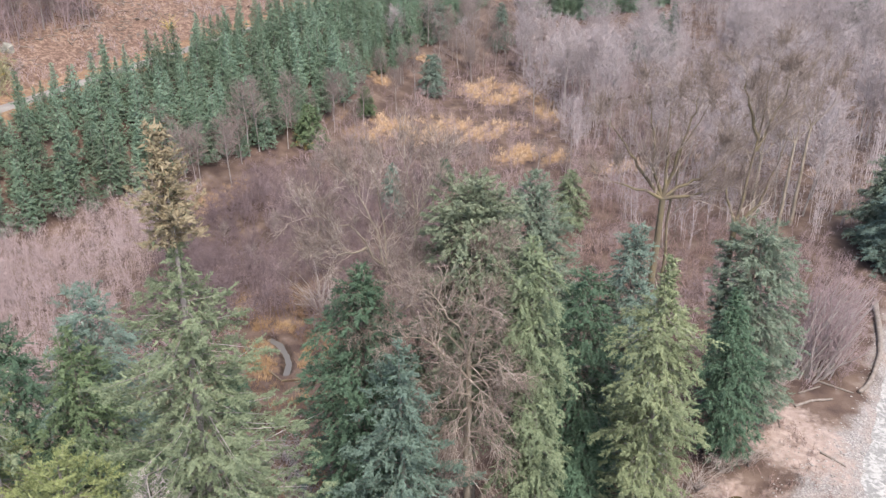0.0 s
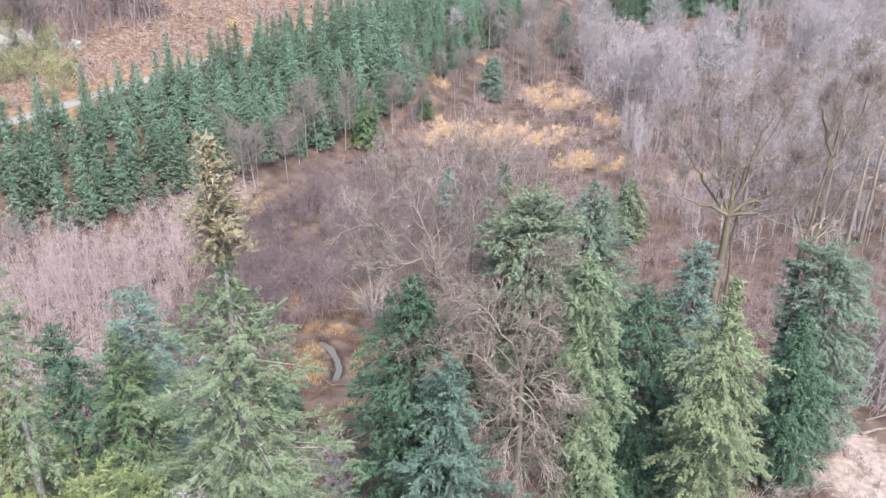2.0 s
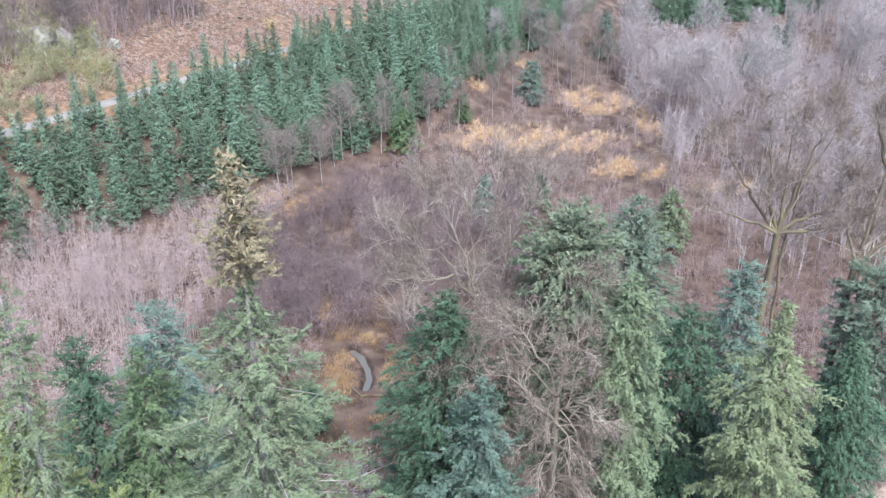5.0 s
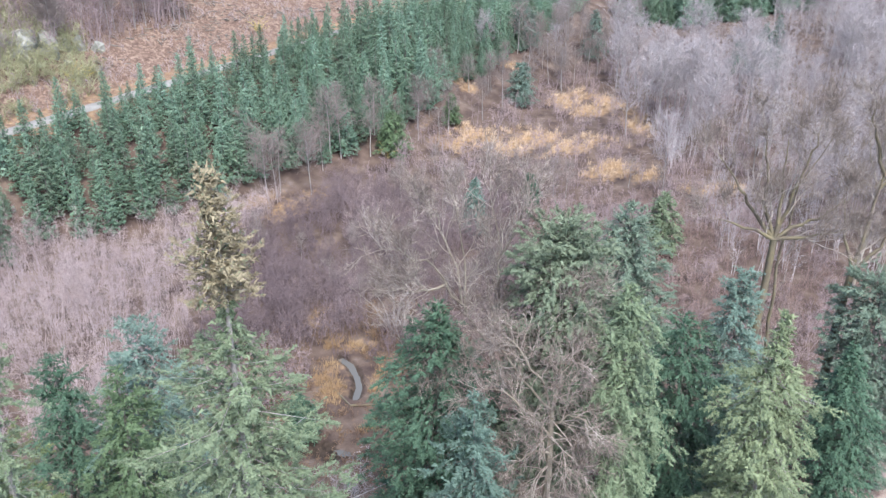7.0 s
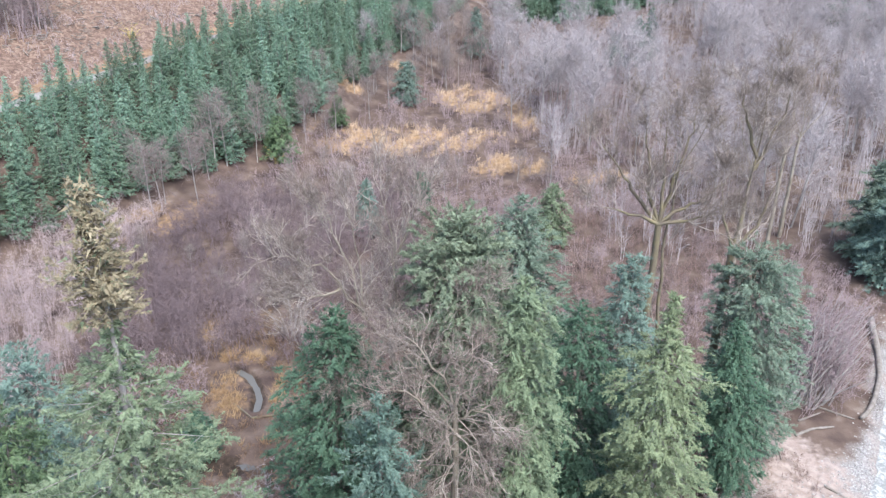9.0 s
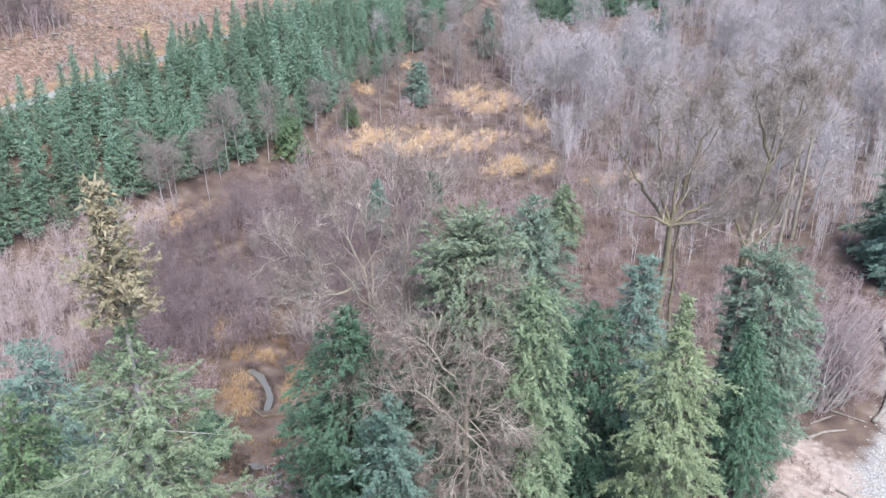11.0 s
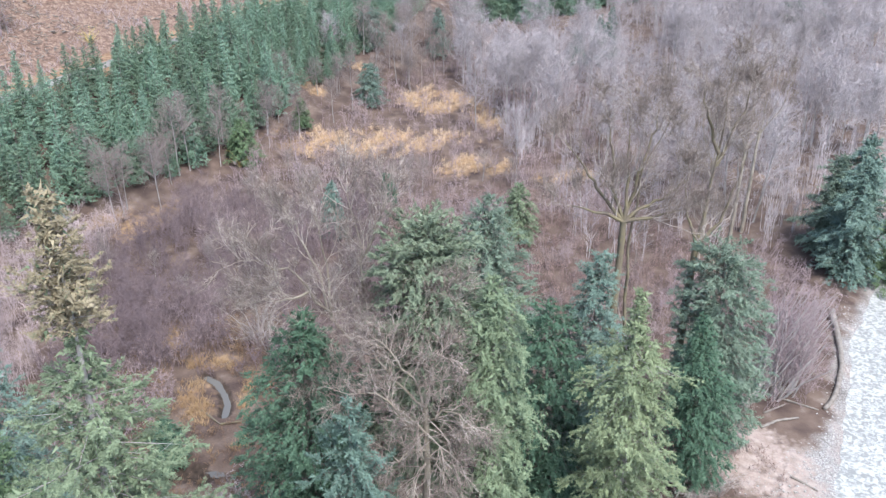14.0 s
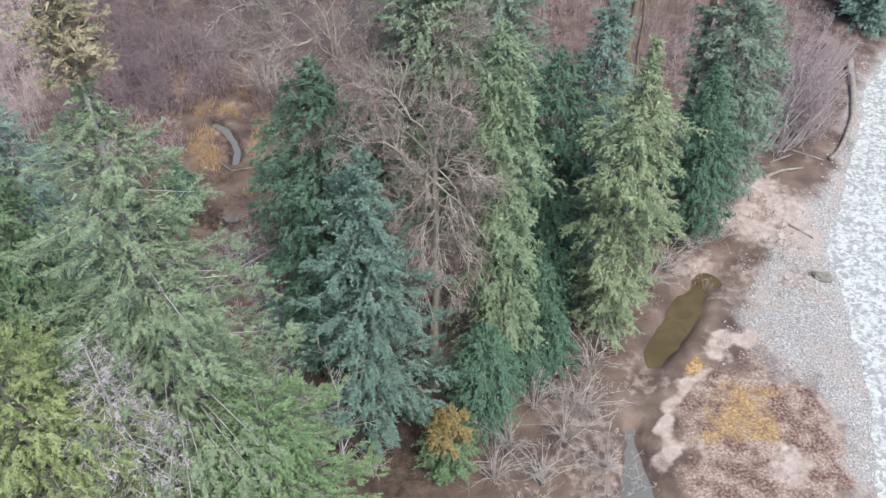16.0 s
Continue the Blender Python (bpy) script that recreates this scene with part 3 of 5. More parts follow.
def limb_run(rng, pts, r0, r1, reach, kids, up, fine=2):
    """A main limb through the given points, with branches growing from it."""
    pts = np.array(pts, float)
    n = 3 * (len(pts) - 1)
    t = np.linspace(0, len(pts) - 1, n + 1)
    c = np.stack([np.interp(t, np.arange(len(pts)), pts[:, i]) for i in range(3)], 1)
    c[1:-1] += rng.normal(0, 0.1, (n - 1, 3))
    rad = np.linspace(r0, r1, n + 1)
    segs = [(c[i], c[i + 1], rad[i], rad[i + 1], 1) for i in range(n)]
    for i in range(1, n + 1):
        d = unit(c[i] - c[i - 1])
        for _ in range(rng.poisson(kids) + (2 if i == n else 0)):
            a = rng.standard_normal(3) * [1, 1, 0.7]
            side = unit(a - d * (a @ d))
            w = d * (0.9 if i == n else 0.6) + side * 0.75 + np.array([0, 0, up])
            for q in grow(rng, c[i], w, reach * (0.5 + 0.7 * rng.random()) * (1.1 - 0.45 * i / n), max(0.03, rad[i] * 0.5), fine, 0.7, (3.2, 3.2, 2.5), up=up, wiggle=0.15, bend_steps=4, shrink=0.55):
                segs.append((*q[:4], q[4] + 2))
    return segs


def maple(seed, x, y, trunk, runs, r, label, reach=2.4, kids=1.0, up=0.3, hang=0.0, tangle=1500, bark=MOSS_BARK, drips=0, limb=0.27):
    """trunk: points up to the fork; runs: main limbs as points; tangle: fine twigs on the branches; drips: hanging sprays of twigs below the fork."""
    rng = np.random.default_rng(seed)
    trunk = np.array(trunk, float)
    t = np.linspace(0, len(trunk) - 1, 8)
    ax = np.stack([np.interp(t, np.arange(len(trunk)), trunk[:, i]) for i in range(3)], 1)
    ax[1:-1] += rng.normal(0, 0.06, (6, 3)) * [1, 1, 0]
    rad = np.linspace(r, r * 0.55, 8)
    segs = [(ax[i], ax[i + 1], rad[i], rad[i + 1], 0) for i in range(7)]
    for pts in runs:
        segs += limb_run(rng, pts, r * limb, 0.025, reach, kids, up)
    for _ in range(drips):
        a = rng.uniform(3.0, 6.4)
        p = ax[7] + (ax[3] - ax[7]) * rng.random() ** 1.2
        for q in grow(rng, p, (math.cos(a), math.sin(a), 0.1), rng.uniform(1.4, 2.6), r * 0.15, 2, 0.7, (5, 4, 3), up=-1.0, wiggle=0.2, shrink=0.6):
            segs.append((*q[:4], q[4] + 2))
    host = [q for q in segs if q[4] >= 2]
    for i in rng.integers(0, len(host), tangle):
        a, b = host[i][0], host[i][1]
        p = a + (b - a) * rng.random()
        d = unit(unit(b - a) + rng.normal(0, 0.6, 3) + np.array([0, 0, 0.3 - 1.2 * hang]))
        e = p + d * rng.uniform(0.4, 0.9)
        d = unit(d + rng.normal(0, 0.5, 3) - np.array([0, 0, 0.6 * hang]))
        segs += [(p, e, 0.012, 0.01, 5), (e, e + d * rng.uniform(0.3, 0.8), 0.01, 0.003, 5), (e, e + unit(d + rng.normal(0, 0.7, 3)) * rng.uniform(0.3, 0.7), 0.009, 0.003, 5)]
    return bare_tree("maple_tree", x, y, segs, bark, TWIG_MAPLE, label, "bare maples")


# the near conifers
conifer("old_spruce", -7.3, 24.5, 41.0, ((9, 4.9), (18, 4.6), (23.5, 4.1), (27.8, 3.2), (30, 2.5), (32.5, 1.9), (34.0, 1.4), (34.7, 0.8), (35.2, 0.25), (36.1, 0.35), (36.35, 1.35), (36.6, 1.3), (36.8, 0.4), (37.4, 1.0), (38.4, 0.75), (39.6, 0.4), (41, 0.05)), LEAF_SPRUCE,
        "towering pale grey-green old spruce with a sparse cone-laden top", 3, boughs=560, tufts=2.9, sprays=44, twig=0.16, thin=0.045, plume=0.6, droop=0.24, hang=0.12, tipup=0.2, top=(36.2, LEAF_CONES), bark=BARK_PALE, trunk_r=0.36, lump=0.34, ragged=0.32, dead=0.02, inner=10000)
conifer("spruce_tree", -15.2, 36.5, 28.6, ((2, 3.6), (10, 4.0), (20, 3.4), (24, 2.6), (25.5, 1.8), (27, 1.55), (27.8, 1.0), (28.6, 0.1)), LEAF_BLUE, "blue-green spruce with frosty top behind other conifers", 5, boughs=330, tufts=2.6, sprays=34, twig=0.18, thin=0.05, hang=0.1, fan=0.4, lump=0.25, inner=5000)
conifer("fir_tree", -19.4, 35.6, 26.8, ((2, 3), (10, 3.3), (19, 2.5), (22, 1.9), (25, 1.2), (26.8, 0.1)), LEAF_DARK, "dark green narrow fir in a dense stand", 7, boughs=320, tufts=2.6, sprays=34, twig=0.18, thin=0.05, hang=0.2, lump=0.22, inner=5000)
conifer("fir_tree", -15.1, 33.0, 27.9, ((2, 3.4), (8, 3.7), (16, 3.1), (20, 2.6), (23.5, 1.8), (26, 1.1), (27.9, 0.15)), LEAF_GREEN, "fresh green fir with a rounded crown", 9, boughs=330, tufts=2.6, sprays=34, twig=0.18, thin=0.05, hang=0.2, lump=0.25, inner=5000)
conifer("fir_tree", -11.6, 20.4, 30.2, ((11, 4.0), (18, 3.7), (24, 2.9), (26.5, 2.3), (28.5, 1.5), (30.2, 0.15)), LEAF_YELLOW, "yellow-green fir with dense feathery boughs", 11, boughs=310, tufts=2.6, sprays=46, twig=0.15, thin=0.045, plume=0.6, hang=0.14, fan=0.42, droop=0.22, lump=0.3)
conifer("fir_tree", -17.2, 25.0, 30.6, ((12, 3.9), (22, 3.3), (26, 2.5), (28.5, 1.6), (30.6, 0.15)), LEAF_YELLOW, "yellow-green fir with drooping tips", 12, boughs=310, tufts=2.6, sprays=44, twig=0.15, thin=0.045, plume=0.6, hang=0.2, lump=0.3)
conifer("spruce_tree", -15.6, 24.0, 36.6, ((27, 1.3), (30, 1.0), (33, 0.9), (35, 0.6), (36.6, 0.1)), LEAF_SPRUCE, "pale sparse spruce top above the yellow-green firs", 10, boughs=90, sprays=46, twig=0.15, thin=0.045, plume=0.7, dead=0.3, ragged=0.5, lump=0.3, inner=300, bark=BARK_PALE)
conifer("cedar_tree", -4.0, 22.2, 23.6, ((4, 3.1), (10, 3.5), (18, 3.1), (21, 2.4), (22.8, 1.4), (23.6, 0.3)), LEAF_BRIGHT, "bright green cedar with a broad rounded crown", 13, boughs=310, tufts=2.6, sprays=44, twig=0.15, thin=0.045, plume=0.55, hang=0.12, droop=0.2, lump=0.32)
conifer("dead_fir", -8.7, 20.9, 28.6, cone(28.6, 2.6, 0.7), TWIG_GREY, "dead grey fir with bare bleached twigs", 14, inner=0, boughs=110, tufts=1.6, sprays=9, thin=0.022, twig=0.3, droop=0.4, hang=0.3, trunk_r=0.14, bark=BARK_PALE)
conifer("cedar_tree", -0.7, 44.3, 24.7, ((1, 3.0), (6, 4.2), (12.5, 4.2), (15.5, 3.95), (18.2, 3.5), (21, 2.4), (22.5, 1.7), (24, 0.8), (24.7, 0.1)), LEAF_DARK, "dense dark green cedar with a full conical crown", 15, boughs=400, tufts=2.5, plume=0.55, hang=0.2, lump=0.12, ragged=0.14, droop=0.28, inner=8000)
conifer("spruce_tree", 1.4, 37.3, 23.4, ((0.8, 2.6), (3, 4.3), (7, 4.6), (12.5, 3.9), (17, 2.9), (21, 1.4), (23.4, 0.1)), LEAF_DEEP, "blue-green spruce with sweeping layered lower boughs", 17, boughs=125, tufts=4.5, sprays=34, twig=0.2, hang=0.12, droop=0.34, tipup=0.3, fan=0.24, lump=0.14, ragged=0.3, inner=4500)
conifer("spruce_tree", 6.6, 44.2, 30.6, ((12, 2.4), (16, 2.9), (20, 3.1), (24.5, 3.0), (27.2, 2.7), (29.0, 2.1), (30.0, 1.4), (30.6, 0.5)), LEAF_OLIVE, "tall olive-green spruce with a dense bushy top", 19, boughs=430, tufts=2.9, plume=0.6, hang=0.14, droop=0.26, lump=0.16, ragged=0.14, inner=9000)
conifer("spruce_tree", 12.9, 56.5, 25.9, ((6, 4), (12, 4.1), (17, 3.6), (20, 2.9), (22.5, 2.1), (24.3, 1.3), (25.9, 0.15)), LEAF_GREYGREEN, "grey-green spruce with a pointed top", 21, boughs=380, hang=0.1, droop=0.26, tipup=0.2, inner=5000)
conifer("spruce_tree", 10.5, 40.6, 28.2, ((1.5, 2.0), (4, 2.4), (12, 2.25), (18, 2.1), (21, 2.0), (23.5, 1.75), (25.5, 1.3), (27.0, 0.8), (28.2, 0.1)), LEAF_SOFT, "tall pale green spruce with long drooping boughs", 23, lean=(-0.9, 0), boughs=290, tufts=2.8, plume=0.8, droop=0.46, hang=0.26, tipup=0.16, ragged=0.4, lump=0.3, inner=5000)
conifer("spruce_tree", 19.1, 49.8, 24.2, ((2, 3.2), (8, 3.2), (16, 2.1), (20, 1.4), (23.3, 0.95), (24.2, 0.1)), LEAF_BLUE, "narrow blue spruce with a slim top", 25, boughs=320, hang=0.2)
conifer("fir_tree", 15.6, 49.0, 21.3, ((1, 3), (8, 3.4), (16, 2.6), (20, 1.5), (21.3, 0.2)), LEAF_DARK, "shaded dark green fir between taller trees", 27, boughs=280, hang=0.3)
conifer("spruce_tree", 18.9, 42.2, 25.4, ((1.2, 1.6), (4, 2.2), (8, 2.5), (13, 2.75), (18, 2.75), (20.2, 2.5), (21.2, 1.9), (21.6, 0.7), (22.6, 1.0), (23.2, 0.5), (24.2, 0.6), (25.4, 0.1)), LEAF_MOSSY, "broad pale yellow-green spruce with hanging boughs and thin top", 29, boughs=330, tufts=2.7, plume=0.75,
        inner=5500, droop=0.3, hang=0.22, tipup=0.16, ragged=0.34, lump=0.24, bark=BARK_PALE, dead=0.06)
conifer("fir_tree", 29.5, 51.8, 17.2, ((0.8, 1.6), (4, 2.4), (9, 2.4), (13, 1.6), (17.2, 0.1)), LEAF_DARK, "dark green narrow fir at the edge of the gravel bar", 31, lean=(-1.2, 0), boughs=240, hang=0.3)
conifer("spruce_tree", 33.9, 57.6, 20.0, ((1, 2.6), (5.8, 3.4), (10, 3.5), (15, 3.3), (17.8, 2.9), (19.3, 2.1), (20.2, 0.7)), LEAF_GREYGREEN, "grey-green shaggy spruce beside the gravel bar", 33, lean=(-1.6, 0), boughs=330, tufts=3.4, inner=2500, hang=0.16, droop=0.2, plume=0.6, lump=0.1, ragged=0.24)
for sd, x, y, h, r, mat, lab in ((35, 63.4, 84.2, 15.5, 4.0, LEAF_BLUE, "blue-green spruce leaning over the river bank"), (37, 65.0, 91.0, 13.0, 3.6, LEAF_GREYGREEN, "grey-green spruce on the river bank"),
                                 (38, 67.5, 90.0, 16.0, 4.6, LEAF_BLUE, "ragged blue-green spruce on the river bank"), (36, 70.0, 84.0, 13.5, 4.2, LEAF_GREEN, "green spruce on the river bank")):
    conifer("spruce_tree", x, y, h, cone(h, r, 0.02, 0.5), mat, lab, sd, boughs=230, tufts=2.8, sprays=18, twig=0.3, thin=0.085, plume=0.8, hang=0.14, droop=0.24, ragged=0.45, lump=0.38, inner=3500)
conifer("cedar_sapling", 5.4, 32.6, 6.5, ((0.3, 1.2), (2, 1.7), (4, 1.4), (5.8, 0.7), (6.5, 0.1)), LEAF_GREEN, "small cedar with a rust-coloured top", 39, boughs=110, top=(4.0, LEAF_RUST), category="sapling", inner=500)
conifer("cedar_tree", 8.2, 35.8, 10.0, ((0.3, 1.9), (3.5, 2.2), (7, 1.7), (9.2, 0.8), (10, 0.1)), LEAF_DARK, "young dark green cedar under the tall spruces", 41, boughs=180)
# Dark firs added to darken the deep shade gap under the spruces.
conifer("fir_tree", 13.6, 42.4, 8.5, cone(8.5, 2.4, 0.02), LEAF_DARK, "small dark fir added to fill the shaded gap under the spruces", 42, boughs=120)
conifer("fir_tree", 15.2, 45.6, 11.0, cone(11, 2.8, 0.02), LEAF_DARK, "small dark fir added to fill the shaded gap under the spruces", 44, boughs=140)
conifer("fir_sapling", 14.4, 40.2, 5.0, cone(5, 1.9, 0.02), LEAF_DARK, "low dark fir added to fill the shaded gap under the spruces", 46, boughs=80, category="sapling", inner=700)
conifer("fir_sapling", 12.2, 39.4, 4.2, cone(4.2, 1.7, 0.02), LEAF_DARK, "low dark fir added to fill the shaded gap under the spruces", 48, boughs=80, category="sapling", inner=700)
conifer("spruce_sapling", -13.0, 62.5, 5.0, ((0.2, 1.3), (2, 1.4), (3.8, 1.0), (5, 0.1)), LEAF_DARK, "small dark spruce beside the ditch", 43, boughs=90, category="sapling", inner=500)
far = dict(boughs=100, sprays=14, twig=0.36, thin=0.11, inner=500, tufts=2.4)
conifer("spruce_sapling", 3.4, 105.0, 8.2, cone(8.2, 1.7), LEAF_BLUE, "slim blue-green spruce rising from brush", 45, category="sapling", **far)
conifer("spruce_sapling", 26.8, 100.0, 8.5, cone(8.5, 2.6, 0.05, 0.5), LEAF_SPRUCE, "small blue-green spruce in the brush", 47, category="sapling", **far)
conifer("spruce_sapling", 11.6, 115.0, 5.0, cone(5, 1.5), LEAF_DARK, "small dark spruce in the brush", 49, category="sapling", **far)
conifer("fir_sapling", -8.7, 132.0, 7.5, cone(7.5, 2.5, 0.02, 0.45), LEAF_GREEN, "bright green young fir at the plantation edge", 51, category="sapling", **far)
conifer("fir_sapling", 0.5, 146.0, 5.5, cone(5.5, 1.6), LEAF_GREEN, "small green fir at the meadow edge", 50, category="sapling", **far)
conifer("fir_tree", 13.5, 160.0, 8.0, cone(8, 3.0, 0.02, 0.45), LEAF_TEAL, "dark young fir beside the meadow", 53, **far)
conifer("fir_tree", 31.5, 191.0, 11.0, cone(11, 2.8), LEAF_TEAL, "dark fir at the end of the meadow", 55, **far)
conifer("fir_tree", 16.0, 186.0, 9.0, cone(9, 3.6, 0.02, 0.45), LEAF_TEAL, "dark bushy fir at the plantation end", 57, **far)
for sd, x, y, h in ((63, 65.8, 183.5, 11.0), (64, 61.0, 184.0, 8.0), (65, 70.0, 188.0, 12.0)):
    conifer("spruce_tree", x, y, h, cone(h, 2.4, 0.05, 0.6), LEAF_TEAL, "blue-grey spruce standing among bare alders", sd, **far)
conifer("spruce_tree", 118.0, 196.0, 21.0, cone(21, 4.5), LEAF_DARK, "distant dark spruce among bare trees", 59, **far)
conifer("spruce_tree", 126.0, 200.0, 22.0, cone(22, 4.5), LEAF_BLUE, "distant spruce among bare trees", 61, **far)

# the big bare maples
F = (0.2, 0.0, 20.6)
maple(11, 5.5, 39.4, ((0, 0, 0), (0.3, 0.3, 12), F), (((0.2, 0, 18.8), (-1.0, -0.3, 20.8), (-2.6, -0.5, 22.2), (-4.0, -0.6, 22.4)), ((0.2, 0, 20.0), (-0.5, 0.2, 22.6), (-1.6, 0.4, 24.0), (-2.3, 0.4, 25.0)), (F, (0.6, 0.2, 22.2), (0.5, 0.3, 23.2), (1.2, 0.3, 24.0)),
      ((0.2, 0, 19.4), (1.0, -0.6, 20.5), (1.8, -1.0, 20.7), (2.2, -1.3, 19.9)), ((0.2, 0, 17.6), (-0.9, -0.8, 18.3), (-1.8, -1.3, 18.0)), ((0.2, 0, 17.0), (0.9, -0.8, 17.6), (1.4, -1.4, 16.6)), (F, (-1.0, 0.6, 21.5), (-2.2, 1.0, 23.3), (-3.2, 1.2, 24.4))), 0.3,
      "bare mossy maple with a tangled spreading crown", reach=1.5, kids=1.4, up=0.02, hang=0.3, tangle=3400, drips=24, bark=MAPLE_BARK)
F = (-1.4, 0.3, 20.5)
maple(15, 4.0, 45.6, ((0, 0, 0), (-0.4, 0.2, 12), F), ((F, (-3.2, 0.0, 23.6), (-4.9, -0.5, 26.6), (-6.5, -0.8, 27.5), (-7.8, -0.9, 27.8)), (F, (-1.0, 0.2, 24.0), (-1.2, 0.2, 27.3), (-1.7, 0.4, 30.9)), ((-3.2, 0.0, 23.6), (-3.7, 0.3, 27.0), (-4.8, 0.4, 29.2), (-5.3, 0.4, 30.0)),
      ((-1.2, 0.2, 26.5), (-0.2, 0.0, 28.6), (0.5, 0.0, 30.6)), (F, (-3.0, -1.4, 20.6), (-4.8, -1.8, 20.0)), (F, (-0.4, -1.6, 20.8), (1.2, -2.4, 20.6), (2.2, -2.6, 21.6)), ((-3.0, 0, 23.0), (-3.0, 0.5, 26.4), (-3.6, 0.5, 29.8)),
      ((-4.2, -0.3, 25.2), (-5.6, -1.0, 25.2), (-6.6, -1.5, 25.6)), (F, (0.8, -1.8, 23.4), (2.4, -3.0, 25.4), (3.4, -3.4, 26.2))), 0.32,
      "tall bare maple with bleached spreading limbs", reach=2.2, kids=2.0, up=0.3, tangle=4000, bark=MAPLE_BARK)
F = (0.0, 0.0, 23.6)
maple(21, 22.6, 55.0, ((0, 0, 0), (-0.1, 0, 12), F), ((F, (-2.2, 0.2, 26.3), (-3.3, 0.2, 28), (-4.6, 0.3, 29.8)), (F, (-0.9, 0.3, 26.3), (-1.4, 0.3, 29), (-1.7, 0.2, 31.4)), (F, (0.9, 0.2, 27.2), (1.6, 0.3, 29.7), (1.9, 0.3, 31.9)), (F, (1.8, 0, 24.9), (3.2, -0.2, 25.7), (4.4, -0.3, 26.7)),
      (F, (2.0, -0.6, 24.0), (3.9, -0.9, 24.6)), (F, (-2.3, -0.3, 24.7), (-4.3, -0.5, 25.4)), (F, (0.1, 0.3, 27), (-0.1, 0.3, 30.8)), ((0.8, 0.3, 8.0), (0.9, 0.3, 17), (0.7, 0.2, 23.4), (1.2, 0.2, 27.5), (2.8, 0.4, 30.8))), 0.42,
      "big bare maple with a mossy trunk and upright limbs", reach=2.3, kids=0.8, up=0.45, tangle=3600, limb=0.38)
F = (0.0, 0.0, 18.0)
maple(23, 31.6, 61.0, ((0, 0, 0), (-0.3, 0, 9), F), ((F, (0.6, 0.1, 22), (0.9, 0.2, 27), (1.3, 0.2, 32.8)), (F, (1.7, 0, 20), (2.6, 0, 22.5), (3.4, 0.2, 26)), (F, (-1.0, 0, 21), (-1.8, 0.2, 24.5)), ((0.8, 0.1, 25), (2.2, 0.3, 28.5), (2.8, 0.3, 31)), ((0.9, 0.1, 26), (-0.4, 0.2, 29), (-0.9, 0.2, 31))), 0.46,
      "big bare maple with a mossy forked trunk", reach=2.4, kids=0.75, up=0.4, tangle=3000, limb=0.36)
for sd, x, y in ((25, 46.0, 88.0), (27, 57.0, 98.0), (29, 52.0, 92.0)):
    F = (0.3, 0.0, 14.0)
    maple(sd, x, y, ((0, 0, 0), (0.2, 0, 7), F), ((F, (-1.2, 0, 17.5), (-1.8, 0.2, 21.5)), (F, (0.6, 0.2, 18.5), (0.9, 0.2, 23.5)), (F, (2.4, 0, 16.8), (3.6, 0, 20.4)), (F, (-2.8, 0, 15.5), (-4.2, 0, 18.0))), 0.28, "big bare maple above the river woods", reach=2.4, kids=0.9, up=0.4, tangle=1400, bark=MAPLE_BARK)

# ---- plantation on the slope ----


def young_spruce_meshes(seed, h=9.2, r=2.1, boughs=95, sprays=17):
    """A young plantation spruce with pointed tip and layered boughs."""
    return conifer_meshes(seed, h, cone(h, r, 0.04, 0.95), LEAF_PLANT, boughs=boughs, tufts=2.6, sprays=sprays, twig=0.27, thin=0.075, plume=0.42, droop=0.22, tipup=0.26, hang=0.06, fan=0.26, ragged=0.22, lump=0.06, inner=260, trunk_r=0.1)


kinds = [young_spruce_meshes(100 + i) for i in range(6)]
rng = np.random.default_rng(5)


def plantation_spruce(x, y, h):
    k = rng.integers(6)
    ob = tagged(new("plantation_spruce"), "young dark green spruce in a dense hillside plantation", "tree", "plantation spruces")
    ob.matrix_world = pose(x, y, float(ground_z(x, y)) - 0.1, 0, 0, rng.uniform(0, 360)) @ Matrix.Diagonal((h, h, h * rng.uniform(0.9, 1.2), 1))
    part("trunk", kinds[k][0], ob)
    part("crown", kinds[k][1], ob)


spots = []
tries = 0
while tries < 12000:
    tries += 1
    u2 = rng.uniform(-56, 112)
    w = float(np.interp(u2, [-60, -46, -37, -31, -20, -12, 8, 16, 35, 45, 60, 80, 112], [8, 9, 13, 14.5, 18.5, 20.5, 24, 23, 21, 22, 20, 18, 14]))
    back = rng.uniform(0.9, w)
    if u2 > 48 and rng.random() < 0.25 + 0.35 * (back > 12) + 0.3 * (70 < u2 < 84):
        continue
    if back < 3.5 and (-38 < u2 < -34.5 or -29.5 < u2 < -26.5 or 7 < u2 < 10 or 16 < u2 < 17.5):
        continue
    if back > w - 5 and rng.random() < (0.6 if -14 < u2 < 45 else 0.2):
        continue
    gap = 2.2 if back < 6 else 2.5
    if all((u2 - a) ** 2 + (back - b) ** 2 > gap * gap for a, b in spots):
        spots.append((u2, back))
spots.sort(key=lambda q: q[0] - q[1] * 2)
far_v, far_f, far_n = [], [], 0
coords = []
for i in range(4):
    b = young_spruce_meshes(120 + i, boughs=80, sprays=12)[1]
    cv = np.empty(len(b.vertices) * 3, np.float32)
    b.vertices.foreach_get("co", cv)
    cf = np.empty(len(b.polygons) * 3, np.int32)
    b.loops.foreach_get("vertex_index", cf)
    coords.append((cv.reshape(-1, 3), cf.reshape(-1, 3)))
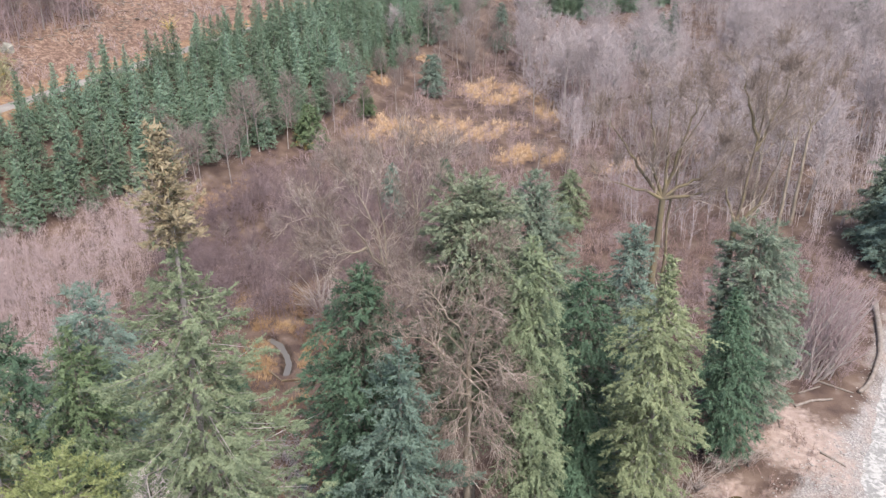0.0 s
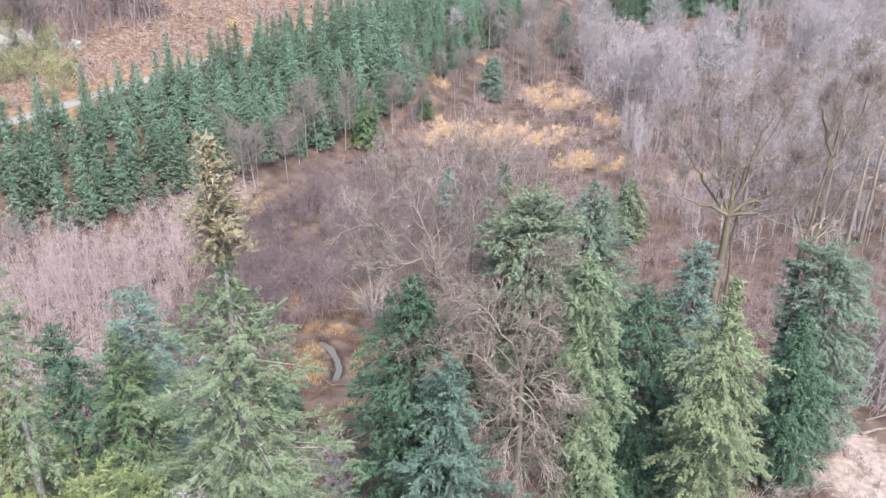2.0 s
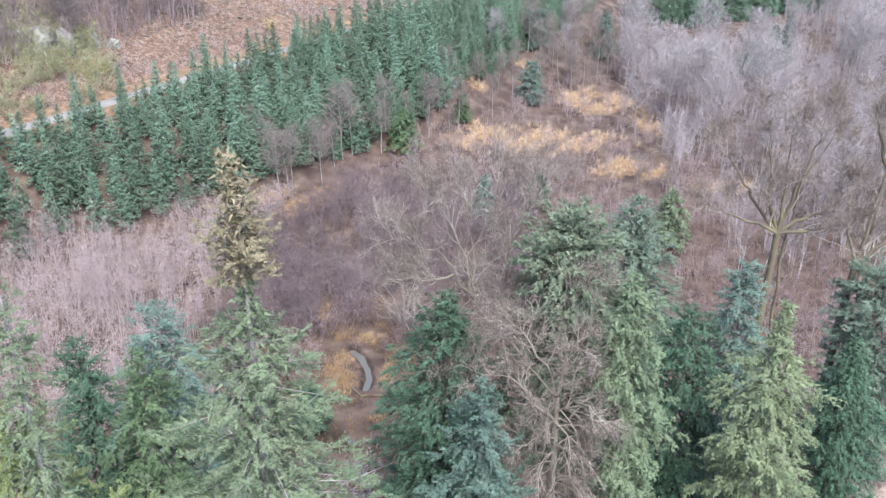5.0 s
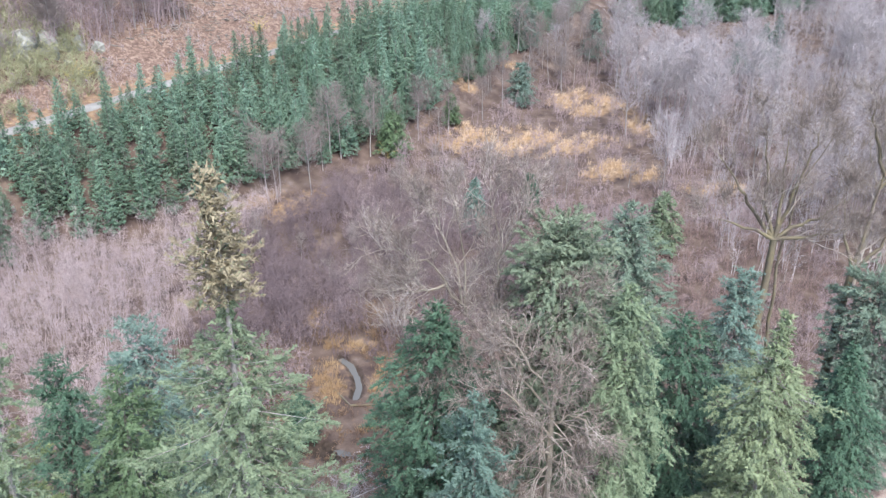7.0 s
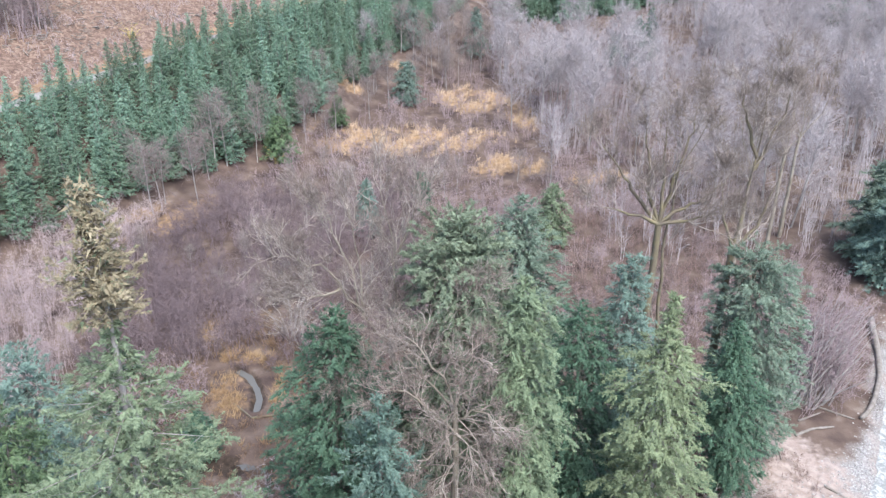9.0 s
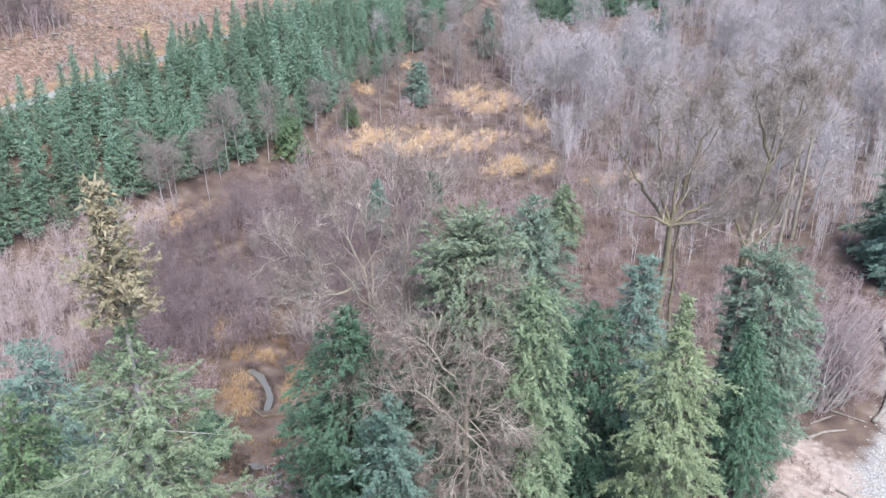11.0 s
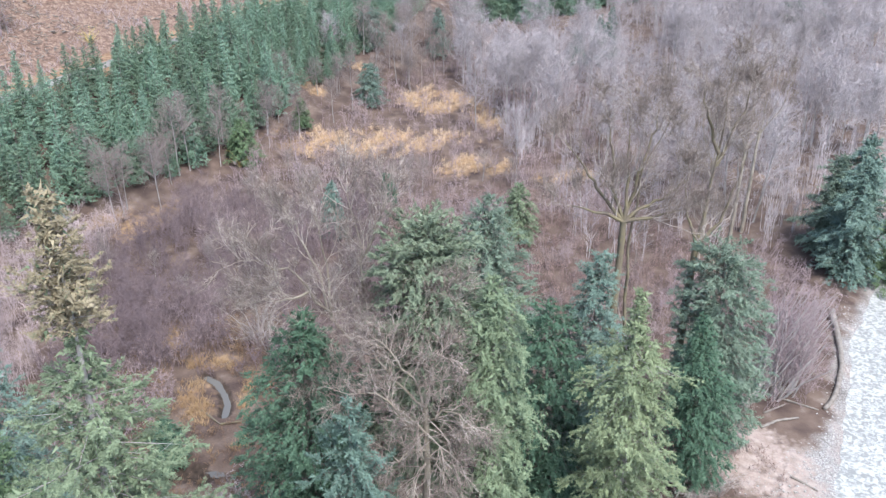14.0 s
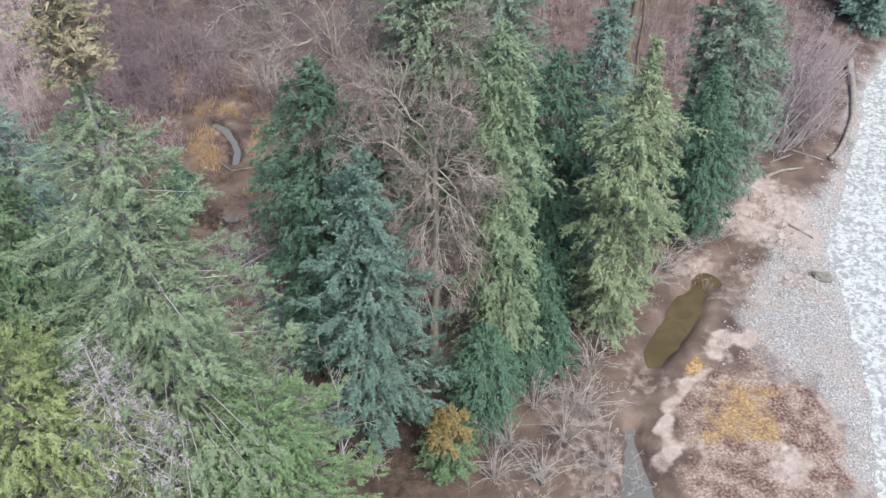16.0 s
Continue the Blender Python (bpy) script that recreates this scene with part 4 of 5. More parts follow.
for i, (u2, back) in enumerate(spots):
    x, y = on_hill(u2, -back)
    h = rng.uniform(0.62, 1.22) * (0.8 if back < 7 else 1.0)
    if i < 230:
        plantation_spruce(x, y, h)
    else:
        cv, cf = coords[rng.integers(4)]
        a = rng.uniform(0, 6.28)
        rot = np.array([[math.cos(a), -math.sin(a), 0], [math.sin(a), math.cos(a), 0], [0, 0, 1]])
        far_v.append(cv @ rot.T * h + [x, y, float(ground_z(x, y)) - 0.1])
        far_f.append(cf + far_n)
        far_n += len(cv)
tagged(new("plantation_rest", tri_mesh("plantation_rest", np.concatenate(far_v), np.concatenate(far_f), LEAF_PLANT)), "dense young spruce plantation further up the slope", "trees", kind="stuff")
for _ in range(90):
    x = rng.uniform(43, 104)
    plantation_spruce(x, 217 + 0.62 * (x - 43) + 18 * rng.random() ** 1.4, rng.uniform(0.8, 1.6))

# ---- thickets ----


def thicket(name, seed, n, region, height, stems, twigs, mat, label, spread=0.35, fat=1.0, twig_up=0.9, fine=4, crown=0.3):
    """Bare brush as one mesh: stems, twigs from the share crown upwards, and twiglets on them."""
    rng = np.random.default_rng(seed)
    x, y = region(rng, n)
    n = len(x)
    z = ground_z(x, y)
    h = height * (0.55 + 0.75 * rng.random(n)) * (0.85 + 0.3 * np.sin(x * 0.23 + seed) * np.cos(y * 0.19))
    S = n * stems
    k = np.repeat(np.arange(n), stems)
    b = np.stack([x, y, z - 0.1], 1)[k] + rng.normal(0, 0.25, (S, 3)) * [1, 1, 0]
    lean = rng.normal(0, spread, (S, 2))
    hs = h[k] * (0.6 + 0.45 * rng.random(S))
    tip = b + np.stack([lean[:, 0] * hs, lean[:, 1] * hs, hs], 1)
    j = np.repeat(np.arange(S), twigs)
    m = len(j)
    t = crown + (0.98 - crown) * rng.random(m) ** 0.8
    q = b[j] + (tip - b)[j] * t[:, None]
    d = unit(np.stack([rng.normal(0, 0.6, m), rng.normal(0, 0.6, m), twig_up * (0.3 + rng.random(m))], 1))
    ln = hs[j] * (0.12 + 0.2 * rng.random(m)) * (1.25 - 0.5 * t)
    e = q + d * ln[:, None]
    tw = [slivers(q, d, ln, 0.008 * ln * fat + 0.04 * fat, rng.standard_normal((m, 3)))]
    if fine:
        g = np.repeat(np.arange(m), fine)
        c = q[g] + (e - q)[g] * (0.25 + 0.65 * rng.random(len(g)))[:, None]
        d2 = unit(d[g] + rng.normal(0, 0.55, (len(g), 3)) + [0, 0, 0.25])
        tw.append(slivers(c, d2, ln[g] * (0.3 + 0.4 * rng.random(len(g))), np.full(len(g), 0.036 * fat), rng.standard_normal((len(g), 3))))
    me = tri_mesh(name, *merged(spikes(b, tip, 0.006 * hs * fat + 0.012), *tw), mat)
    return tagged(new(name, me), label, "brush", kind="stuff")


def box_region(x0, x1, y0, y1, test=None):
    def f(rng, n):
        x, y = rng.uniform(x0, x1, n), rng.uniform(y0, y1, n)
        if test is None:
            return x, y
        ok = test(x, y)
        return x[ok], y[ok]
    return f


def dry(x, y):
    d, s = to_line(x, y, RIVER)
    c, _ = to_line(x, y, CHANNEL)
    return (d * s < -3) & (c > 3)


thicket("red_brush", 1, 2300, box_region(-75, -20, 60, 125, lambda x, y: (up_hill(x, y) < 1) & (x < -27 + (y - 80) * 0.1)), 6.2, 3, 13, TWIG_RED,
        "pinkish-brown thicket of leafless young alder", 0.16, 0.44, twig_up=0.5, crown=0.22, fine=6)
thicket("dark_brush", 2, 1500, box_region(-26, 10, 75, 118, lambda x, y: (reed_share(x, y) < 0.3) & (up_hill(x, y) < -2) & (patchy(x, y, 1) > -0.8)), 4.8, 4, 11, TWIG_DARK,
        "dark purple-brown leafless brush in wet ground", 0.24, 0.75, twig_up=0.5)
thicket("mid_brush", 3, 1800, box_region(-14, 60, 104, 185, lambda x, y: (reed_share(x, y) < 0.55 + 0.5 * np.cos(x * 7.1 + y * 5.3)) & (up_hill(x, y) < 2) & (patchy(x, y, 2) > -0.7)), 4.4, 3, 9, TWIG_MAUVE,
        "purple-grey leafless brush around the reed meadow", 0.24, 1.0, twig_up=0.5)
thicket("meadow_brush", 4, 1500, box_region(6, 46, 80, 116), 1.9, 4, 8, TWIG_RUSSET, "low reddish-brown leafless shrubs over a wet meadow", 0.4, 0.9, twig_up=0.5, fine=3)
thicket("meadow_alders", 14, 420, box_region(10, 46, 57, 112, lambda x, y: (patchy(x, y, 3) > 0.1 - 0.9 * (y < 84)) & dry(x, y) & (to_line(x, y, RIVER)[0] > 9)), 4.2, 4, 10, TWIG_MAUVE, "purple-grey leafless alder bushes in a wet meadow", 0.24, 0.8, twig_up=0.5)
thicket("grey_brush", 5, 2700, box_region(34, 170, 92, 290, lambda x, y: dry(x, y) & (up_hill(x, y) < 5) & ((x > 88) | (y < 192 + 22 * np.abs(np.sin(x * 0.17 + 1))))), 7.5, 3, 11, TWIG_GREY, "pale grey-mauve leafless woodland underbrush", 0.08, 0.95, twig_up=1.0)
thicket("near_brush", 6, 1000, box_region(-12, 38, 44, 84, lambda x, y: ((x > -4) | (y < 58)) & (reed_share(x, y) < 0.5) & (to_line(x, y, POND)[0] > 2) & (to_line(x, y, STREAM)[0] > 1.0)), 1.7, 4, 7, TWIG_RUSSET,
        "low reddish leafless shrubs under the conifers", 0.38, 0.8)
thicket("pond_brush", 18, 1000, box_region(-20, -2, 40, 86, lambda x, y: (reed_share(x, y) < 0.35) & (to_line(x, y, POND)[0] > 1.4) & (to_line(x, y, STREAM)[0] > 0.9) & (to_line(x, y, DITCH)[0] > 0.9)), 1.2, 5, 8, HEATH,
        "low russet dead fern and twigs in wet ground", 0.45, 0.8, 0.4)
thicket("pond_alders", 19, 150, box_region(-24, -9, 66, 90, lambda x, y: (reed_share(x, y) < 0.3) & (x < -11.5 + (y - 78).clip(-9, 6) * 0.3)), 3.6, 4, 10, TWIG_MAUVE, "purple-brown leafless alder bushes beside the pond", 0.25, 0.8, 0.5)
thicket("stream_brush", 20, 130, box_region(-9, -2, 36, 58, lambda x, y: (to_line(x, y, STREAM)[0] < 2.0) & (to_line(x, y, STREAM)[0] > 0.3)), 2.4, 4, 9, TWIG_GREY, "grey leafless twigs hanging over the stream", 0.5, 0.7, 0.4)
thicket("bank_brush", 7, 260, box_region(38, 58, 60, 92, lambda x, y: dry(x, y) & (to_line(x, y, RIVER)[0] < 14)), 4.5, 4, 10, TWIG_MAUVE, "brown leafless alder brush on the river bank", 0.3, 0.8)
thicket("hill_brush", 8, 9000, box_region(-85, 20, 105, 215, lambda x, y: (hill_place(x, y)[1] > 5.2) & (hill_place(x, y)[1] < 24) & (patchy(x, y, 7) + 0.5 * patchy(x * 3, y * 3, 1) > -0.15)), 1.5, 4, 5, TWIG_RED, "reddish brush on the logged slope", 0.5, 1.2, fine=2)
thicket("hill_wood", 15, 3000, box_region(-110, -30, 90, 190, lambda x, y: (hill_place(x, y)[1] > 15) & (hill_place(x, y)[1] < 40) & (hill_place(x, y)[0] < 7)), 7.5, 3, 12, TWIG_MAUVE,
        "purple-grey leafless wood above the logged slope", 0.12, 1.3, twig_up=0.7)
thicket("hill_scrub", 16, 2400, box_region(-100, -44, 95, 150, lambda x, y: (hill_place(x, y)[1] > 8 + 3 * patchy(x, y, 5)) & (hill_place(x, y)[1] < 30) & (hill_place(x, y)[0] < -17 + 4 * patchy(x, y, 2))), 3.6, 5, 10, TWIG_OLIVE,
        "olive-green scrub round the rock outcrop", 0.45, 1.6, twig_up=0.4)
thicket("bleached_brush", 9, 20, box_region(6, 17.5, 28, 37.5), 2.6, 6, 9, TWIG_WHITE, "pale leafless arching shrubs at the channel bank", 0.55, 0.8, 0.5)

thicket("bracken", 17, 260, box_region(22, 31, 28, 39.5, lambda x, y: np.maximum.reduce([blob(x, y, 26.0, 33.5, 2.4, 2.4), 0.9 * blob(x, y, 25.0, 38.4, 0.8, 0.7), blob(x, y, 24.0, 31.0, 1.6, 1.4)]) * (0.6 + 0.5 * patchy(x * 5, y * 5, 1)) > 0.4), 0.4, 4, 5, HEATH,
        "low yellow-orange dead bracken on the gravel island", 0.9, 0.8, 0.3, fine=2)
thicket("heath", 10, 2300, box_region(18, 36, 18, 40, lambda x, y: blob(x, y, 26.6, 30.5, 5.6, 8.2, -0.3) * (0.45 + 0.6 * patchy(x * 5, y * 5, 2) + 0.3 * patchy(x * 11, y * 11, 3)) > 0.45), 0.4, 3, 5, HEATH, "low rusty heath and dead bracken on the gravel island", 0.7, 0.7, 0.4, fine=1)


def reeds(name, seed, n, x0, x1, y0, y1, height, label, mat=REED):
    rng = np.random.default_rng(seed)
    x, y = rng.uniform(x0, x1, n), rng.uniform(y0, y1, n)
    ok = (reed_share(x, y) + 0.16 * patchy(x * 3.1, y * 3.1, seed) > 0.25 + 0.6 * rng.random(n)) & (to_line(x, y, POND)[0] > 1.1)
    x, y = x[ok], y[ok]
    k = np.repeat(np.arange(len(x)), 9)
    b = np.stack([x, y, ground_z(x, y) - 0.05], 1)[k] + rng.normal(0, 0.15, (len(k), 3)) * [1, 1, 0]
    tip = b + np.stack([rng.normal(0, 0.35, len(k)), rng.normal(0, 0.35, len(k)), np.full(len(k), 1.0)], 1) * (height * rng.uniform(0.5, 1.2, len(k)))[:, None]
    return tagged(new(name, tri_mesh(name, *spikes(b, tip, 0.035), mat)), label, "reeds", kind="stuff")


reeds("near_reeds", 3, 2700, -20, 0, 49, 88, 0.9, "orange dry reeds around the small pond")
reeds("meadow_reeds", 4, 3500, 0, 48, 116, 180, 1.1, "pale golden dry reeds in a wet meadow", REED_TAN)

# bare alders


def alder_meshes(seed, h=12.0, twig=TWIG_GREY):
    """A slender bare alder: trunk, and a domed crown of rising limbs with twigs."""
    rng = np.random.default_rng(seed)
    zs = np.linspace(0, h, 6)
    ax = np.stack([rng.normal(0, 0.1, 6).cumsum(), rng.normal(0, 0.1, 6).cumsum(), zs], 1)
    rad = np.linspace(0.125, 0.025, 6)
    n = 60
    f = 0.34 + 0.64 * rng.random(n) ** 0.8
    az = rng.random(n) * 6.283
    b = np.stack([np.interp(f * h, zs, ax[:, 0]), np.interp(f * h, zs, ax[:, 1]), f * h], 1)
    L = h * (0.09 + 0.26 * np.sqrt(1 - f)) * (0.7 + 0.5 * rng.random(n))
    d = unit(np.stack([np.cos(az), np.sin(az), 0.4 + 0.7 * rng.random(n)], 1))
    e = b + d * L[:, None]
    k = np.repeat(np.arange(n), 6)
    m = len(k)
    q = b[k] + (e - b)[k] * (0.25 + 0.75 * rng.random(m))[:, None]
    d2 = unit(d[k] + rng.normal(0, 0.6, (m, 3)) + [0, 0, 0.25])
    e2 = q + d2 * (L[k] * (0.3 + 0.4 * rng.random(m)))[:, None]
    g = np.repeat(np.arange(m), 3)
    q3 = q[g] + (e2 - q)[g] * rng.uniform(0.3, 0.9, len(g))[:, None]
    trunk = tri_mesh("trunk", *prisms(ax[:-1], ax[1:], rad[:-1], rad[1:], 5), BARK_PALE, True)
    crown = tri_mesh("crown", *merged(spikes(b, e, 0.03), slivers(q, d2, L[k] * (0.3 + 0.4 * rng.random(m)), np.full(m, 0.045), rng.standard_normal((m, 3))),
                                    slivers(q3, unit(d2[g] + rng.normal(0, 0.6, (len(g), 3)) + [0, 0, 0.15]), L[k][g] * rng.uniform(0.2, 0.42, len(g)), np.full(len(g), 0.042), rng.standard_normal((len(g), 3)))), twig)
    return trunk, crown


alder_kinds = [alder_meshes(300 + i) for i in range(6)] + [alder_meshes(310 + i, 12.0, TWIG_BROWN) for i in range(3)]
rng = np.random.default_rng(77)


def alder(x, y, sc, brown=False):
    ob = tagged(new("alder_tree"), "slender leafless alder with pale grey bark", "tree", "bare alders")
    ob.matrix_world = pose(x, y, float(ground_z(x, y)) - 0.1, rng.normal(0, 2), rng.normal(0, 2), rng.uniform(0, 360)) @ Matrix.Diagonal((sc, sc, sc * rng.uniform(0.95, 1.15), 1))
    k = rng.integers(6, 9) if brown else rng.integers(6)
    part("trunk", alder_kinds[k][0], ob)
    part("crown", alder_kinds[k][1], ob)


placed = 0
while placed < 230:
    x, y = rng.uniform(30, 150), rng.uniform(95, 285)
    if not dry(x, y) or up_hill(x, y) > 4 or reed_share(x, y) > 0.3 or (x < 45 and y < 118) or (x < 90 and y > 172 + 30 * abs(math.sin(x * 0.21))):
        continue
    alder(x, y, rng.uniform(0.8, 1.25))
    placed += 1
# alders at the plantation's edge and in the wet brush
for x, y, sc in ((-25.5, 114.5, 0.75), (-24.3, 115.5, 0.7), (-18, 126.5, 0.95), (-16.6, 128, 0.9), (-21, 123, 0.5), (-5, 138, 0.6), (0, 143, 0.65), (6, 150, 0.6), (10, 156, 0.7), (16, 165, 0.7),
                 (20, 172, 0.7), (24, 180, 0.8), (-12, 136, 0.7), (-30, 122, 0.5)):
    alder(x, y, sc, True)
for _ in range(26):
    u2 = rng.uniform(-16, 95)
    x, y = on_hill(u2, -float(np.interp(u2, [-16, 8, 45, 95], [20, 24, 23, 19])) + rng.normal(0, 2.2))
    alder(x, y, rng.uniform(0.4, 0.7), True)
for _ in range(34):
    u2 = rng.uniform(46, 100)
    x, y = on_hill(u2, -rng.uniform(16, 36))
    if reed_share(x, y) < 0.3:
        alder(x, y, rng.uniform(0.45, 0.85), rng.random() < 0.7)
for _ in range(36):
    x, y = rng.uniform(-24, 34), rng.uniform(84, 140)
    if up_hill(x, y) < -1 and reed_share(x, y) < 0.2:
        alder(x, y, rng.uniform(0.3, 0.5), True)


def leaning_alders(x, y, h, seed):
    """A clump of slim alder stems that lean out over the river."""
    rng = np.random.default_rng(seed)
    n = 7
    b = rng.normal(0, 0.35, (n, 3)) * [1, 1, 0]
    L = h * rng.uniform(0.6, 1.1, n)
    d0 = unit(np.stack([rng.normal(0.34, 0.2, n), rng.normal(0.05, 0.22, n), np.ones(n)], 1))
    p1 = b + d0 * (L * 0.5)[:, None]
    d1 = unit(d0 + rng.normal(0, 0.1, (n, 3)) + [0.12, 0, 0])
    p2 = p1 + d1 * (L * 0.55)[:, None]
    k = np.repeat(np.arange(n), 22)
    t = rng.uniform(-0.3, 1, len(k))
    q = p1[k] + np.where(t[:, None] < 0, (p1 - b)[k], (p2 - p1)[k]) * t[:, None]
    d2 = unit(d1[k] * 0.5 + rng.normal(0, 0.6, (len(k), 3)))
    ln = L[k] * rng.uniform(0.1, 0.26, len(k)) * (1.1 - 0.5 * t)
    g = np.repeat(np.arange(len(k)), 5)
    q3 = q[g] + d2[g] * (ln[g] * rng.uniform(0.3, 1.0, len(g)))[:, None]
    ob = tagged(new("alder_clump"), "clump of slim leafless alders leaning over the river bank", "tree", "river bank alders")
    ob.matrix_world = pose(x, y, float(ground_z(x, y)) - 0.05)
    for i in range(n):
        e = slice(i, i + 1)
        part("stem", tri_mesh("stem", *merged(prisms(b[e], p1[e], 0.012 * L[e], 0.009 * L[e], 5), prisms(p1[e], p2[e], 0.009 * L[e], 0.003 * L[e], 4)), BARK_PALE), ob)
    part("twig", tri_mesh("twig", *merged(spikes(q, q + d2 * ln[:, None], 0.016), slivers(q3, unit(d2[g] + rng.normal(0, 0.6, (len(g), 3))), ln[g] * rng.uniform(0.3, 0.7, len(g)), np.full(len(g), 0.035), rng.standard_normal((len(g), 3)))), TWIG_MAUVE), ob)


for i, (x, y, h) in enumerate(((41.4, 63.2, 7.5), (42.6, 62.4, 7.0), (43.2, 64.0, 8.0), (44.2, 63.0, 6.5), (42.2, 65.2, 8.0), (44.6, 65.4, 8.0), (45.6, 64.2, 6.5), (46.2, 66.4, 7.0), (43.8, 67.2, 8.0), (47.4, 67.6, 6.5), (45.4, 69.0, 8.0), (48.6, 69.4, 6.5), (47.0, 71.2, 7.5), (50.0, 72.0, 6.5))):
    leaning_alders(x, y, h, 700 + i)

# ---- shrubs, snags, logs ----


def shrub(x, y, h, seed, label="pale leafless arching shrub", mat=TWIG_WHITE, spread=0.9):
    """Many arching stems from one root, with twigs."""
    rng = np.random.default_rng(seed)
    n = 24
    az = rng.random(n) * 6.283
    L = h * rng.uniform(0.5, 1.35, n)
    d0 = unit(np.stack([np.cos(az) * spread * rng.random(n), np.sin(az) * spread * rng.random(n), np.ones(n)], 1))
    b = rng.normal(0, 0.12, (n, 3)) * [1, 1, 0]
    p1 = b + d0 * (L * 0.55)[:, None]
    d1 = unit(d0 + np.stack([np.cos(az), np.sin(az), np.zeros(n)], 1) * spread * 0.9)
    p2 = p1 + d1 * (L * 0.5)[:, None]
    k = np.repeat(np.arange(n), 16)
    m = len(k)
    t = rng.uniform(-0.4, 1, m)
    q = p1[k] + (p2 - p1)[k] * t[:, None]
    e = q + unit(d1[k] + rng.normal(0, 0.6, (m, 3))) * (L[k] * rng.uniform(0.12, 0.35, m))[:, None]
    ob = tagged(new("bare_shrub"), label, "shrub", "bare shrubs")
    ob.matrix_world = pose(x, y, float(ground_z(x, y)) - 0.05)
    part("stem", tri_mesh("stem", *merged(prisms(b, p1, 0.008 * L, 0.006 * L, 4), spikes(p1, p2, 0.006 * L)), mat), ob)
    part("twig", tri_mesh("twig", *spikes(q, e, 0.01), mat), ob)


for i, (x, y, h) in enumerate(((9.7, 33.4, 3.4), (13.6, 33.6, 3.6), (15.0, 35.3, 3.2), (17.2, 39.2, 3.2), (29.0, 50.4, 3.4), (26.0, 48.4, 3.4), (11.3, 30.5, 3.2), (8.2, 31.3, 3.4), (23.8, 46.6, 3.0), (31.6, 51.0, 2.6),
                               (12.2, 36.5, 2.6), (15.6, 31.0, 2.6), (-4.6, 78.0, 5.0), (-5.8, 80.0, 5.5), (-3.0, 36.5, 3.0), (-4.2, 39.5, 2.6), (38.5, 60.8, 3.0), (42.5, 63.0, 3.0), (46.0, 65.5, 3.0), (0.5, 33.0, 2.6))):
    shrub(x, y, h, 500 + i)


for i, (x, y, h) in enumerate(((-55.1, 126.0, 2.6), (-53.6, 127.6, 1.8), (-34.0, 158.0, 3.2), (-9.5, 131.0, 2.4))):
    shrub(x, y, h, 560 + i, "yellow-leaved bushy shrub on the slope", TWIG_YELLOW, 1.0)


def limb_curve(pts, r0, r1, mat, name, label, category, z_off=0.0, m=9):
    """A log along a smooth run of points."""
    pts = np.array(pts, float)
    t = np.linspace(0, len(pts) - 1, 22)
    c = np.stack([np.interp(t, np.arange(len(pts)), pts[:, i]) for i in range(3)], 1)
    for _ in range(3):
        c[1:-1] = (c[:-2] + c[1:-1] * 2 + c[2:]) / 4
    rad = np.linspace(r0, r1, len(c))
    d = unit(np.gradient(c, axis=0))
    a, b = sides(d)
    w = np.arange(m) * 2 * math.pi / m
    wob = 1 + 0.1 * np.sin(np.arange(len(c))[:, None] * 1.7 + w * 2)
    ring = c[:, None] + (rad[:, None] * wob)[..., None] * (np.cos(w)[None, :, None] * a[:, None] + np.sin(w)[None, :, None] * b[:, None])
    v = np.concatenate([ring.reshape(-1, 3), c[:1], c[-1:]])
    f = []
    for i in range(len(c) - 1):
        for k in range(m):
            l = (k + 1) % m
            f += [(i * m + k, i * m + l, (i + 1) * m + l), (i * m + k, (i + 1) * m + l, (i + 1) * m + k)]
    e0, e1 = len(v) - 2, len(v) - 1
    for k in range(m):
        l = (k + 1) % m
        f += [(e0, l, k), (e1, (len(c) - 1) * m + k, (len(c) - 1) * m + l)]
    return tagged(new(name, tri_mesh(name, v, f, mat, True)), label, category)


def on_ground(x, y, up):
    return (x, y, float(ground_z(x, y)) + up)


limb_curve([on_ground(57, 76.5, 0.5), on_ground(54.6, 71, 0.35), on_ground(52.2, 66.5, 0.3), on_ground(48.6, 62, 0.25), on_ground(46.6, 60.4, 0.2)], 0.34, 0.2, DRIFT, "driftwood_log", "long curved bleached log lying along the river edge", "log")
for pts, r, lab in (([(39.2, 58.6), (41.2, 59.3), (43.4, 59.5)], 0.14, "short bleached drift log on the gravel"), ([(38.6, 52.2), (40.0, 50.4)], 0.12, "thin drift log on the gravel"),
                    ([(-10.9, 69.6), (-9.2, 67.4)], 0.12, "fallen log at the pond edge"), ([(-6.2, 66.6), (-7.4, 64.0)], 0.1, "fallen brown log at the pond edge"),
                    ([(-9.2, 67.3), (-5.5, 67.6)], 0.12, "dark log lying across the pond outlet"), ([(43.4, 62.4), (46.0, 60.4)], 0.1, "thin drift log beside the bank brush"),
                    ([(40.5, 60.6), (43.2, 61.6)], 0.1, "thin drift log beside the bank brush"), ([(36.4, 55.6), (37.0, 57.6)], 0.08, "short drift log on the brown silt")):
    x = pts[0][0]
    limb_curve([on_ground(px, py, r * 0.8) for px, py in pts], r, r * 0.7, MOSS_BARK if x < 0 else DRIFT, "drift_log", lab, "log")

# broken snag beside the stream
segs = grow(np.random.default_rng(41), (0, 0, 0), (0.05, 0.05, 1), 9.0, 0.14, 2, 1.1, (16, 4), up=0.0, wiggle=0.03, bend_steps=8, shrink=0.28)
bare_tree("snag", -1.3, 32.6, segs, BARK_PALE, TWIG_WHITE, "slim dead bleached snag with broken side branches", split=1)


